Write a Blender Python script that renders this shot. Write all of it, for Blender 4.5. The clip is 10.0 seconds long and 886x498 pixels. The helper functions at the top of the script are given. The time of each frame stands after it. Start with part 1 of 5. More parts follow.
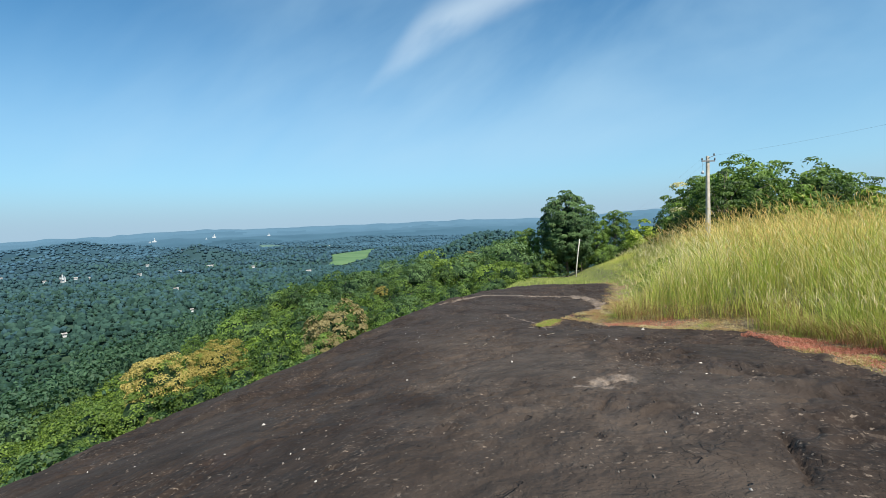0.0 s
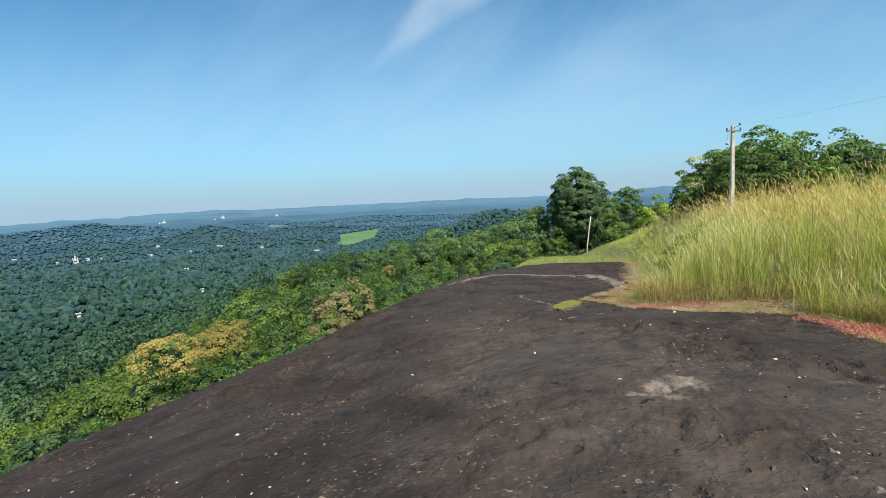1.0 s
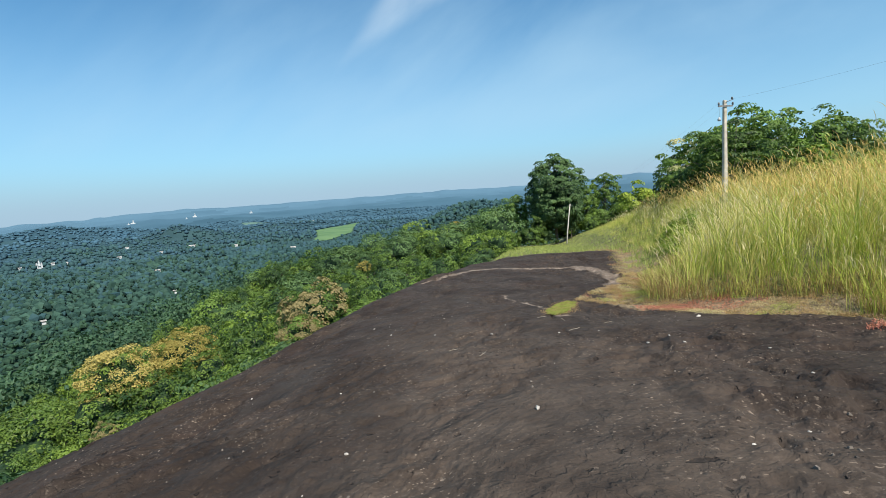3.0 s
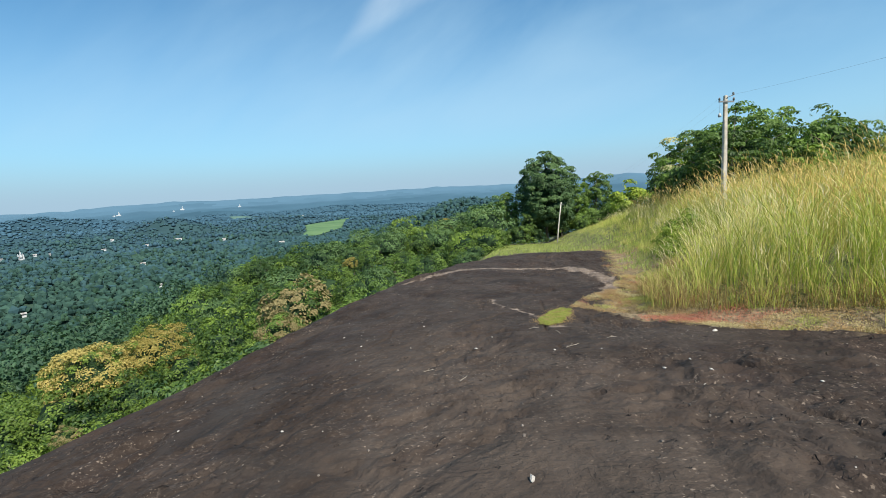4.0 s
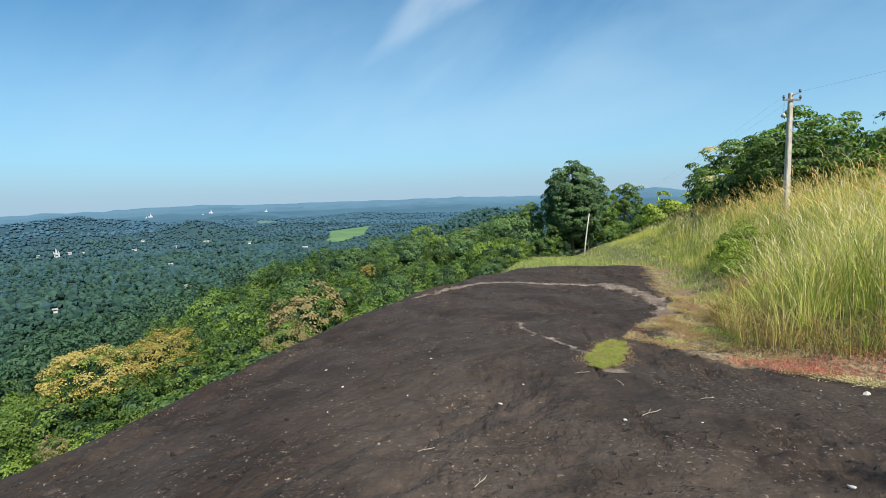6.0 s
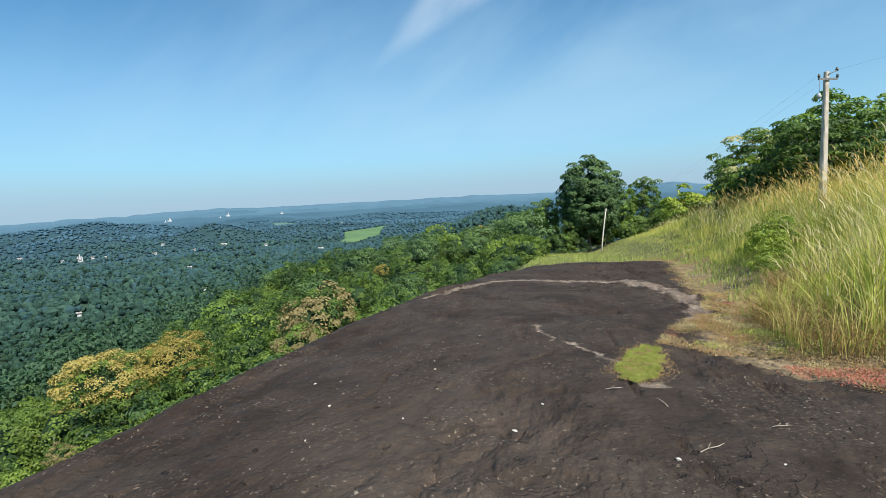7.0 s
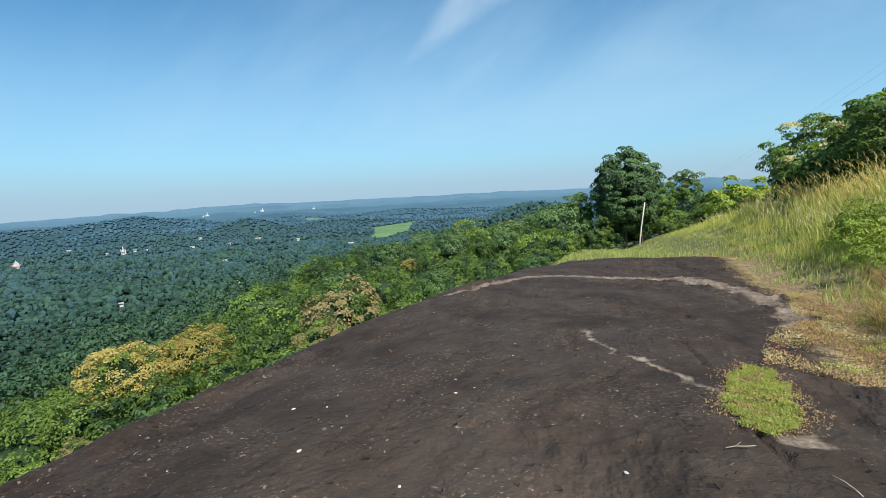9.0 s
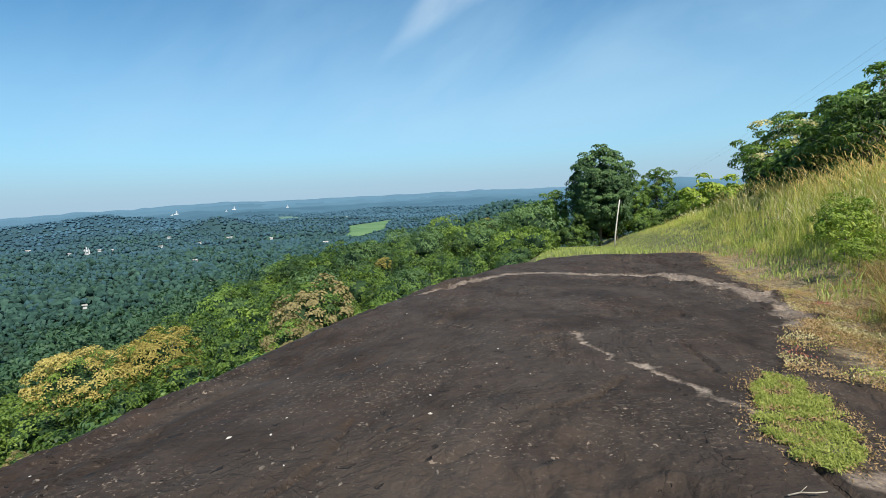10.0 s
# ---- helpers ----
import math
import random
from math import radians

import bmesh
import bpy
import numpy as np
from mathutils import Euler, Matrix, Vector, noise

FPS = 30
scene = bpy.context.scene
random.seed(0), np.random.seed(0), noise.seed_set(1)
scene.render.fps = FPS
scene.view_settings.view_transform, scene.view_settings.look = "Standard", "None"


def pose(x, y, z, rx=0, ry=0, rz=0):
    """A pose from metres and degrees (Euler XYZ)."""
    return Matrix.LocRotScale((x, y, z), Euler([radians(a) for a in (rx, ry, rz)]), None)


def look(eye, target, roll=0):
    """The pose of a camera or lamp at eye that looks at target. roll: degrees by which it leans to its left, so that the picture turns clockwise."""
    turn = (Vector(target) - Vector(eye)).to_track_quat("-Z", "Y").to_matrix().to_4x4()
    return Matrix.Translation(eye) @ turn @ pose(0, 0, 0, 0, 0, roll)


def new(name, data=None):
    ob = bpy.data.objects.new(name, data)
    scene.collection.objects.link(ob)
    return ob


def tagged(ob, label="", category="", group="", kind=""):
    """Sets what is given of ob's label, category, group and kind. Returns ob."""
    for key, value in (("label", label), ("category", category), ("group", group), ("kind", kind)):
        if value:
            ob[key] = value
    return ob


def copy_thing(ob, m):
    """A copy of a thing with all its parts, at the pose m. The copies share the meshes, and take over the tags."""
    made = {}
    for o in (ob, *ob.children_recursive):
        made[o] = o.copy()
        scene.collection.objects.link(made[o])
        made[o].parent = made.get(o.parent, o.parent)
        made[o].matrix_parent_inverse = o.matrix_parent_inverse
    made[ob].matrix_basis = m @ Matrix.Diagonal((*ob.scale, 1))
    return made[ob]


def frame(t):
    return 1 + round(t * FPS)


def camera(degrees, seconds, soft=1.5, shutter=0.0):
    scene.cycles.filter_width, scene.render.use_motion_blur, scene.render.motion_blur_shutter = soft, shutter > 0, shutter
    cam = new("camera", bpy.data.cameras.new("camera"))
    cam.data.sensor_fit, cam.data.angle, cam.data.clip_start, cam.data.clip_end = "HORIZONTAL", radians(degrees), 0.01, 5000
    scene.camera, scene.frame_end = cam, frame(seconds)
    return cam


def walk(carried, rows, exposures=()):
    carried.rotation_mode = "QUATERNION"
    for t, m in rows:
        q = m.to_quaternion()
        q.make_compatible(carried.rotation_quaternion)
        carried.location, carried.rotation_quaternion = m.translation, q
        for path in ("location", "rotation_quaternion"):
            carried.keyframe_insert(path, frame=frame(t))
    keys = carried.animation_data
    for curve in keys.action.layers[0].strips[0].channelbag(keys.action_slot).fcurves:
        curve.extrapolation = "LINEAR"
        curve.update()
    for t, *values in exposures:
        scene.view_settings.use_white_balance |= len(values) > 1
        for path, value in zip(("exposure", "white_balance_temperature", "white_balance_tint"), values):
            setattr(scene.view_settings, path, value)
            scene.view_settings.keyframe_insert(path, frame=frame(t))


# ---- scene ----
cam = camera(86.2, 10.0, soft=0.8)
PATH = [
    (0, (-0.303, -0.24, 1.612), (-0.646, 1.727, 1.499), -2.3),
    (0.5, (-0.511, 0.352, 1.52), (-0.878, 2.313, 1.372), -1.9),
    (1, (-0.567, 0.982, 1.446), (-0.944, 2.936, 1.247), -2.7),
    (1.5, (-0.671, 1.628, 1.394), (-1.018, 3.585, 1.177), -3.1),
    (2, (-0.697, 2.275, 1.366), (-1.009, 4.236, 1.127), -2.3),
    (2.5, (-0.744, 2.921, 1.318), (-1.046, 4.883, 1.078), -3.2),
    (2.7, (-0.766, 3.178, 1.292), (-1.063, 5.142, 1.059), -4.4),
    (3.8, (-0.706, 4.75, 1.156), (-0.96, 6.717, 0.898), -3.3),
    (4, (-0.739, 4.986, 1.129), (-0.988, 6.954, 0.876), -3.3),
    (4.5, (-0.769, 5.69, 1.061), (-1.084, 7.648, 0.804), -3.2),
    (5, (-0.88, 6.264, 0.97), (-1.208, 8.22, 0.712), -2.1),
    (5.5, (-0.923, 6.88, 0.881), (-1.25, 8.839, 0.654), -2.1),
    (5.7, (-0.949, 7.115, 0.854), (-1.278, 9.076, 0.647), -1.8),
    (6.8, (-0.969, 8.397, 0.605), (-1.352, 10.348, 0.394), -3.0),
    (7, (-0.98, 8.554, 0.599), (-1.379, 10.502, 0.389), -3.0),
    (7.5, (-1.073, 8.99, 0.514), (-1.489, 10.933, 0.293), -3.4),
    (8, (-1.127, 9.501, 0.393), (-1.618, 11.427, 0.168), -2.9),
    (8.5, (-1.248, 9.964, 0.286), (-1.768, 11.883, 0.062), -3.5),
    (9, (-1.328, 10.439, 0.212), (-1.847, 12.358, -0.009), -2.9),
    (9.5, (-1.395, 10.867, 0.099), (-1.892, 12.791, -0.121), -2.9),
    (10, (-1.526, 11.332, 0.026), (-1.947, 13.273, -0.206), -2.8),
]
walk(cam, [(t, look(eye, target, roll)) for t, eye, target, roll in PATH])

# ---- world, sun ----
SUN_AZ, SUN_EL = 141.0, 50.0          # clockwise from +y, above the horizon
sun_to = Vector((math.sin(radians(SUN_AZ)) * math.cos(radians(SUN_EL)), math.cos(radians(SUN_AZ)) * math.cos(radians(SUN_EL)), math.sin(radians(SUN_EL))))
world = bpy.data.worlds.new("world")
scene.world = world
world.use_nodes = True


WISP_A, WISP_B = Vector((-0.062, 0.912, 0.405)).normalized(), Vector((-0.292, 0.919, 0.265)).normalized()


def build_sky():
    nt = world.node_tree
    n, l = nt.nodes, nt.links
    n.clear()

    def math_node(op, a, b=None, c=None, clamp=False):
        m = n.new("ShaderNodeMath")
        m.operation, m.use_clamp = op, clamp
        for k, v in enumerate((a, b, c)):
            if v is None:
                continue
            if isinstance(v, (int, float)):
                m.inputs[k].default_value = v
            else:
                l.new(v, m.inputs[k])
        return m.outputs[0]

    def mixed(fac, a, b, blend="MIX"):
        m = n.new("ShaderNodeMix")
        m.data_type, m.blend_type = "RGBA", blend
        for key, v in (("Factor", fac), ("A", a), ("B", b)):
            if isinstance(v, (int, float, tuple)):
                m.inputs[key].default_value = v
            else:
                l.new(v, m.inputs[key])
        return m.outputs["Result"]

    def dot(a, v):
        m = n.new("ShaderNodeVectorMath")
        m.operation = "DOT_PRODUCT"
        l.new(a, m.inputs[0])
        m.inputs[1].default_value = v
        return m.outputs["Value"]

    def ranged(v, a, b, c=0.0, d=1.0):
        m = n.new("ShaderNodeMapRange")
        m.interpolation_type = "SMOOTHSTEP"
        for k, q in enumerate((a, b, c, d)):
            m.inputs[k + 1].default_value = q
        l.new(v, m.inputs[0])
        return m.outputs[0]

    out, bg = n.new("ShaderNodeOutputWorld"), n.new("ShaderNodeBackground")
    sky = n.new("ShaderNodeTexSky")
    sky.sky_type, sky.sun_disc = "NISHITA", False
    sky.sun_elevation, sky.sun_rotation = radians(SUN_EL), radians(SUN_AZ)
    sky.altitude, sky.air_density, sky.dust_density, sky.ozone_density = 100, 1.0, 0.6, 2.5
    way = n.new("ShaderNodeTexCoord").outputs["Generated"]
    sep = n.new("ShaderNodeSeparateXYZ")
    l.new(way, sep.inputs[0])
    up = sep.outputs["Z"]
    blue = mixed(1.0, sky.outputs[0], (0.48, 1.06, 1.27, 1), "MULTIPLY")
    # moist air over the plain
    colour = mixed(ranged(up, 0.42, 0.02, 0.0, 0.62), blue, (4.3, 6.6, 8.5, 1))
    colour = mixed(ranged(up, 0.10, 0.0, 0.0, 0.92), colour, (3.7, 5.2, 6.5, 1))
    # thin cirrus drawn out along one great circle, with one dense wisp
    a, b = WISP_A, WISP_B
    across = a.cross(b).normalized()
    along = (a - b).normalized()
    face = across.cross(along)
    place_on = n.new("ShaderNodeCombineXYZ")
    u, v, w = dot(way, across), dot(way, along), dot(way, face)
    for k, (q, f) in enumerate(((u, 2.4), (v, 1.0), (w, 1.6))):
        l.new(math_node("MULTIPLY", q, f), place_on.inputs[k])
    nz = n.new("ShaderNodeTexNoise")
    nz.inputs["Scale"].default_value, nz.inputs["Detail"].default_value, nz.inputs["Roughness"].default_value, nz.inputs["Distortion"].default_value = 1.3, 6, 0.5, 0.4
    l.new(place_on.outputs[0], nz.inputs["Vector"])
    veil = math_node("MULTIPLY", ranged(nz.outputs[0], 0.36, 0.72, 0.02, 0.50), ranged(up, 0.04, 0.16))
    fine = n.new("ShaderNodeTexNoise")
    fine.inputs["Scale"].default_value, fine.inputs["Detail"].default_value = 5.0, 6
    l.new(place_on.outputs[0], fine.inputs["Vector"])
    mid_v = float(along.dot(b))
    grow = ranged(v, mid_v - 0.02, mid_v + 0.20, 0.010, 0.038)
    rise = math_node("SUBTRACT", v, mid_v + 0.1)
    bent = math_node("ADD", math_node("ADD", u, math_node("MULTIPLY", math_node("MULTIPLY", rise, rise), 0.7)), math_node("MULTIPLY", math_node("SUBTRACT", fine.outputs[0], 0.5), 0.045))
    edge = math_node("DIVIDE", math_node("ABSOLUTE", math_node("SUBTRACT", bent, math_node("MULTIPLY", grow, 0.7))), grow)
    wisp = math_node("MULTIPLY", ranged(edge, 1.4, 0.0), ranged(v, mid_v - 0.06, mid_v + 0.20))
    wisp = math_node("MULTIPLY", wisp, ranged(fine.outputs[0], 0.2, 0.6, 0.35, 0.85))
    colour = mixed(veil, colour, (4.6, 6.9, 8.6, 1))
    colour = mixed(math_node("MULTIPLY", wisp, 0.52), colour, (7.6, 8.8, 9.6, 1))
    l.new(colour, bg.inputs["Color"])
    bg.inputs["Strength"].default_value = 0.065
    l.new(bg.outputs[0], out.inputs["Surface"])


build_sky()
sun = new("sun", bpy.data.lights.new("sun", "SUN"))
sun.data.energy, sun.data.angle, sun.data.color = 4.35, radians(0.6), (1.0, 0.94, 0.84)
sun.matrix_world = look(sun_to * 100, (0, 0, 0))
scene.view_settings.exposure = 0.75

# ---- helpers ----


def part(name, bm, material, parent=None, label=""):
    """Links a bmesh or a ready mesh as one object, under a thing if one is given."""
    if isinstance(bm, bmesh.types.BMesh):
        me = bpy.data.meshes.new(name)
        bm.to_mesh(me)
        bm.free()
    else:
        me = bm
    ob = new(name, me)
    for m in (material if isinstance(material, (list, tuple)) else [material]):
        me.materials.append(m)
    if parent is not None:
        ob.parent = parent
    if label:
        ob["label"] = label
    return ob


def mesh_from(name, verts, faces, smooth=False):
    """A mesh from an (N, 3) array and an (M, k) array of equal faces."""
    verts, faces = np.asarray(verts, np.float32), np.asarray(faces, np.int32)
    k = faces.shape[1]
    me = bpy.data.meshes.new(name)
    me.vertices.add(len(verts))
    me.vertices.foreach_set("co", verts.ravel())
    me.loops.add(faces.size)
    me.loops.foreach_set("vertex_index", faces.ravel())
    me.polygons.add(len(faces))
    me.polygons.foreach_set("loop_start", np.arange(0, faces.size, k, dtype=np.int32))
    me.polygons.foreach_set("use_smooth", np.full(len(faces), smooth))
    me.update(calc_edges=True)
    return me


def lattice(ix, iy, seed):
    h = (ix.astype(np.int64) * 374761393 + iy.astype(np.int64) * 668265263 + seed * 974634777) & 0xFFFFFFFF
    h = ((h ^ (h >> 13)) * 1274126177) & 0xFFFFFFFF
    return ((h ^ (h >> 16)) & 0xFFFF) / 65535.0


def vnoise(x, y, seed=0):
    """Smooth value noise, -1 to 1."""
    x, y = np.asarray(x, float), np.asarray(y, float)
    ix, iy = np.floor(x), np.floor(y)
    fx, fy = x - ix, y - iy
    fx, fy = fx * fx * (3 - 2 * fx), fy * fy * (3 - 2 * fy)
    a, b, c, d = lattice(ix, iy, seed), lattice(ix + 1, iy, seed), lattice(ix, iy + 1, seed), lattice(ix + 1, iy + 1, seed)
    return 2 * (a + (b - a) * fx + (c - a) * fy + (a - b - c + d) * fx * fy) - 1


def fbm(x, y, octaves=4, seed=0):
    z, amp = 0, 1.0
    for o in range(octaves):
        z = z + amp * vnoise(x * 2 ** o + 17.3 * o, y * 2 ** o - 9.1 * o, seed + o)
        amp *= 0.5
    return z


def smooth(t):
    t = np.clip(t, 0, 1)
    return t * t * (3 - 2 * t)


def tube(bm, pts, radii, seg=6):
    """A tapered tube along pts."""
    rings = []
    for i, p in enumerate(pts):
        p = Vector(p)
        a, b = Vector(pts[max(i - 1, 0)]), Vector(pts[min(i + 1, len(pts) - 1)])
        q = (b - a).to_track_quat("Z", "Y")
        rings.append([bm.verts.new(p + q @ Vector((math.cos(k * 2 * math.pi / seg), math.sin(k * 2 * math.pi / seg), 0)) * radii[i]) for k in range(seg)])
    for r, s in zip(rings, rings[1:]):
        for k in range(seg):
            bm.faces.new((r[k], r[(k + 1) % seg], s[(k + 1) % seg], s[k])).smooth = True
    bm.faces.new(rings[0][::-1])
    bm.faces.new(rings[-1])


def box(bm, x0, x1, y0, y1, z0, z1):
    v = [bm.verts.new((x, y, z)) for z in (z0, z1) for x, y in ((x0, y0), (x1, y0), (x1, y1), (x0, y1))]
    for f in ((3, 2, 1, 0), (4, 5, 6, 7), (0, 1, 5, 4), (1, 2, 6, 5), (2, 3, 7, 6), (3, 0, 4, 7)):
        bm.faces.new([v[i] for i in f])


# ---- materials ----


def material(name, dark, light, scale=5.0, rough=0.9, bump=0.0, bump_scale=40.0, vary=0.0, leaf=False, detail=6, coat=0.0):
    """Two colours over a noise in metres, with a fine relief. vary: how far each piece differs; leaf: light shines through."""
    m = bpy.data.materials.new(name)
    m.use_nodes = True
    nt = m.node_tree
    n, l = nt.nodes, nt.links
    p = n["Principled BSDF"]
    p.inputs["Roughness"].default_value = rough
    p.inputs["Specular IOR Level"].default_value = 0.25
    geo, tc = n.new("ShaderNodeNewGeometry"), n.new("ShaderNodeTexCoord")
    nz = n.new("ShaderNodeTexNoise")
    nz.inputs["Scale"].default_value, nz.inputs["Detail"].default_value = scale, detail
    l.new(tc.outputs["Object"], nz.inputs["Vector"])
    ramp = n.new("ShaderNodeMapRange")
    ramp.inputs[1].default_value, ramp.inputs[2].default_value = 0.35, 0.65
    l.new(nz.outputs[0], ramp.inputs[0])
    fac = ramp.outputs[0]
    if vary:
        info = n.new("ShaderNodeObjectInfo")
        add = n.new("ShaderNodeMath"); add.operation = "MULTIPLY_ADD"; add.inputs[1].default_value = vary; l.new(geo.outputs["Random Per Island"], add.inputs[0])
        sc = n.new("ShaderNodeMath"); sc.operation = "MULTIPLY"; sc.inputs[1].default_value = 1 - vary; l.new(fac, sc.inputs[0])
        l.new(sc.outputs[0], add.inputs[2])
        two = n.new("ShaderNodeMath"); two.operation = "MULTIPLY_ADD"; two.inputs[1].default_value = 0.5; two.inputs[2].default_value = -0.25
        l.new(info.outputs["Random"], two.inputs[0])
        end = n.new("ShaderNodeMath"); end.operation = "ADD"; end.use_clamp = True
        l.new(add.outputs[0], end.inputs[0]); l.new(two.outputs[0], end.inputs[1])
        fac = end.outputs[0]
    mix = n.new("ShaderNodeMix"); mix.data_type = "RGBA"
    mix.inputs["A"].default_value, mix.inputs["B"].default_value = (*dark, 1), (*light, 1)
    l.new(fac, mix.inputs["Factor"])
    l.new(mix.outputs["Result"], p.inputs["Base Color"])
    if bump:
        bz = n.new("ShaderNodeTexNoise"); bz.inputs["Scale"].default_value = bump_scale; bz.inputs["Detail"].default_value = 5
        l.new(tc.outputs["Object"], bz.inputs["Vector"])
        bp = n.new("ShaderNodeBump"); bp.inputs["Strength"].default_value = bump; bp.inputs["Distance"].default_value = 0.5 / bump_scale
        l.new(bz.outputs[0], bp.inputs["Height"]); l.new(bp.outputs[0], p.inputs["Normal"])
    if leaf:
        tr = n.new("ShaderNodeBsdfTranslucent")
        ad = n.new("ShaderNodeMixShader"); ad.inputs[0].default_value = 0.22
        hue = n.new("ShaderNodeMix"); hue.data_type = "RGBA"; hue.blend_type = "MULTIPLY"; hue.inputs["Factor"].default_value = 1; hue.inputs["B"].default_value = (1.25, 1.5, 0.6, 1)
        l.new(mix.outputs["Result"], hue.inputs["A"]); l.new(hue.outputs["Result"], tr.inputs["Color"])
        l.new(p.outputs[0], ad.inputs[1]); l.new(tr.outputs[0], ad.inputs[2])
        l.new(ad.outputs[0], n["Material Output"].inputs["Surface"])
    return m




def rock_material():
    """Dark weathered rock; the mesh carries where it is washed pale, and how far it is flaked."""
    m = bpy.data.materials.new("dark_rock")
    m.use_nodes = True
    n, l = m.node_tree.nodes, m.node_tree.links
    p = n["Principled BSDF"]
    p.inputs["Specular IOR Level"].default_value = 0.16
    tc = n.new("ShaderNodeTexCoord")

    def noise_at(scale, detail=6, rough=0.55, stretch=(1, 1, 1), distortion=0.0):
        mp = n.new("ShaderNodeMapping")
        mp.inputs["Scale"].default_value = stretch
        l.new(tc.outputs["Object"], mp.inputs[0])
        q = n.new("ShaderNodeTexNoise")
        q.inputs["Scale"].default_value, q.inputs["Detail"].default_value, q.inputs["Roughness"].default_value, q.inputs["Distortion"].default_value = scale, detail, rough, distortion
        l.new(mp.outputs[0], q.inputs["Vector"])
        return q.outputs[0]

    def ranged(v, a, b, c=0.0, d=1.0):
        q = n.new("ShaderNodeMapRange")
        for k, x in enumerate((a, b, c, d)):
            q.inputs[k + 1].default_value = x
        l.new(v, q.inputs[0])
        return q.outputs[0]

    def mixed(fac, a, b):
        q = n.new("ShaderNodeMix")
        q.data_type = "RGBA"
        for key, v in (("Factor", fac), ("A", a), ("B", b)):
            if isinstance(v, (int, float, tuple)):
                q.inputs[key].default_value = v
            else:
                l.new(v, q.inputs[key])
        return q.outputs["Result"]

    def times(a, b):
        q = n.new("ShaderNodeMath")
        q.operation = "MULTIPLY"
        l.new(a, q.inputs[0])
        l.new(b, q.inputs[1])
        return q.outputs[0]

    def calc(op, a, b=None):
        q = n.new("ShaderNodeMath")
        q.operation = op
        for k, v in enumerate((a, b)):
            if v is None:
                continue
            if isinstance(v, (int, float)):
                q.inputs[k].default_value = v
            else:
                l.new(v, q.inputs[k])
        return q.outputs[0]

    def steps(scale, levels, stretch):
        """Thin layers with sharp broken edges: their height, and where the edges are."""
        q = calc("MULTIPLY", noise_at(scale, 5, 0.5, stretch, 0.5), levels)
        f = calc("FRACT", q)
        rise = ranged(f, 0.88, 1.0)
        return calc("ADD", calc("FLOOR", q), rise), ranged(f, 0.80, 0.95)

    rough = ranged(noise_at(0.55, 5, 0.6, (1, 0.6, 1), 0.4), 0.40, 0.60)
    big, big_edge = steps(1.1, 11, (1, 0.95, 1))
    small, _ = steps(4.2, 11, (1, 0.9, 1))
    col = mixed(ranged(noise_at(0.45, 5), 0.38, 0.62), (0.0232, 0.0160, 0.0123, 1), (0.0348, 0.0247, 0.0190, 1))
    col = mixed(ranged(noise_at(0.9, 5, 0.6, (1, 0.7, 1)), 0.50, 0.68, 0, 0.7), col, (0.0440, 0.0290, 0.0232, 1))
    col = mixed(ranged(noise_at(0.7, 5, 0.6, (1, 0.7, 1), 0.5), 0.46, 0.62, 0, 0.5), col, (0.0560, 0.0450, 0.0370, 1))
    col = mixed(ranged(noise_at(2.2, 6, 0.6, (1, 0.6, 1)), 0.45, 0.70, 0, 0.55), col, (0.0613, 0.0445, 0.0344, 1))
    strip_attr = n.new("ShaderNodeAttribute")
    strip_attr.attribute_name = "lighter_strip"
    col = mixed(calc("MULTIPLY", strip_attr.outputs["Fac"], ranged(noise_at(1.6, 7, 0.65), 0.38, 0.60, 0.25, 0.9)), col, (0.0799, 0.0602, 0.0467, 1))
    patch = ranged(noise_at(1.0, 6, 0.6, (1, 0.9, 1), 0.6), 0.47, 0.58)
    speck = ranged(noise_at(19, 6, 0.66), 0.55, 0.60)
    col = mixed(times(speck, ranged(patch, 0, 1, 0.02, 0.30)), col, (0.1500, 0.1170, 0.0920, 1))
    chip = ranged(noise_at(23, 3, 0.5), 0.645, 0.675)
    col = mixed(times(chip, ranged(patch, 0, 1, 0.08, 0.5)), col, (0.3672, 0.2842, 0.2160, 1))
    dash = ranged(noise_at(6.5, 4, 0.5, (0.8, 0.8, 1), 0.4), 0.335, 0.30)
    col = mixed(times(dash, ranged(rough, 0, 1, 0.2, 0.7)), col, (0.0108, 0.0078, 0.0072, 1))
    col = mixed(times(times(big_edge, ranged(noise_at(2.4, 4), 0.50, 0.56)), ranged(rough, 0, 1, 0.0, 0.22)), col, (0.0130, 0.0098, 0.0081, 1))
    at = n.new("ShaderNodeAttribute")
    at.attribute_name = "pale"
    paled = calc("MULTIPLY", ranged(calc("ADD", at.outputs["Fac"], calc("MULTIPLY", noise_at(9, 8, 0.75), 0.9)), 0.78, 1.32), ranged(noise_at(30, 4, 0.6), 0.38, 0.58, 0.45, 0.95))
    col = mixed(paled, col, mixed(ranged(noise_at(3, 6), 0.4, 0.6), (0.205, 0.158, 0.124, 1), (0.34, 0.27, 0.212, 1)))
    soil = n.new("ShaderNodeAttribute")
    soil.attribute_name = "soil"
    col = mixed(calc("MULTIPLY", soil.outputs["Fac"], ranged(noise_at(5, 7, 0.7), 0.35, 0.55, 0.35, 1)), col, mixed(ranged(noise_at(14, 5), 0.35, 0.65), (0.15, 0.11, 0.07, 1), (0.34, 0.27, 0.16, 1)))
    l.new(col, p.inputs["Base Color"])
    l.new(ranged(noise_at(4, 6), 0.35, 0.7, 0.72, 0.95), p.inputs["Roughness"])
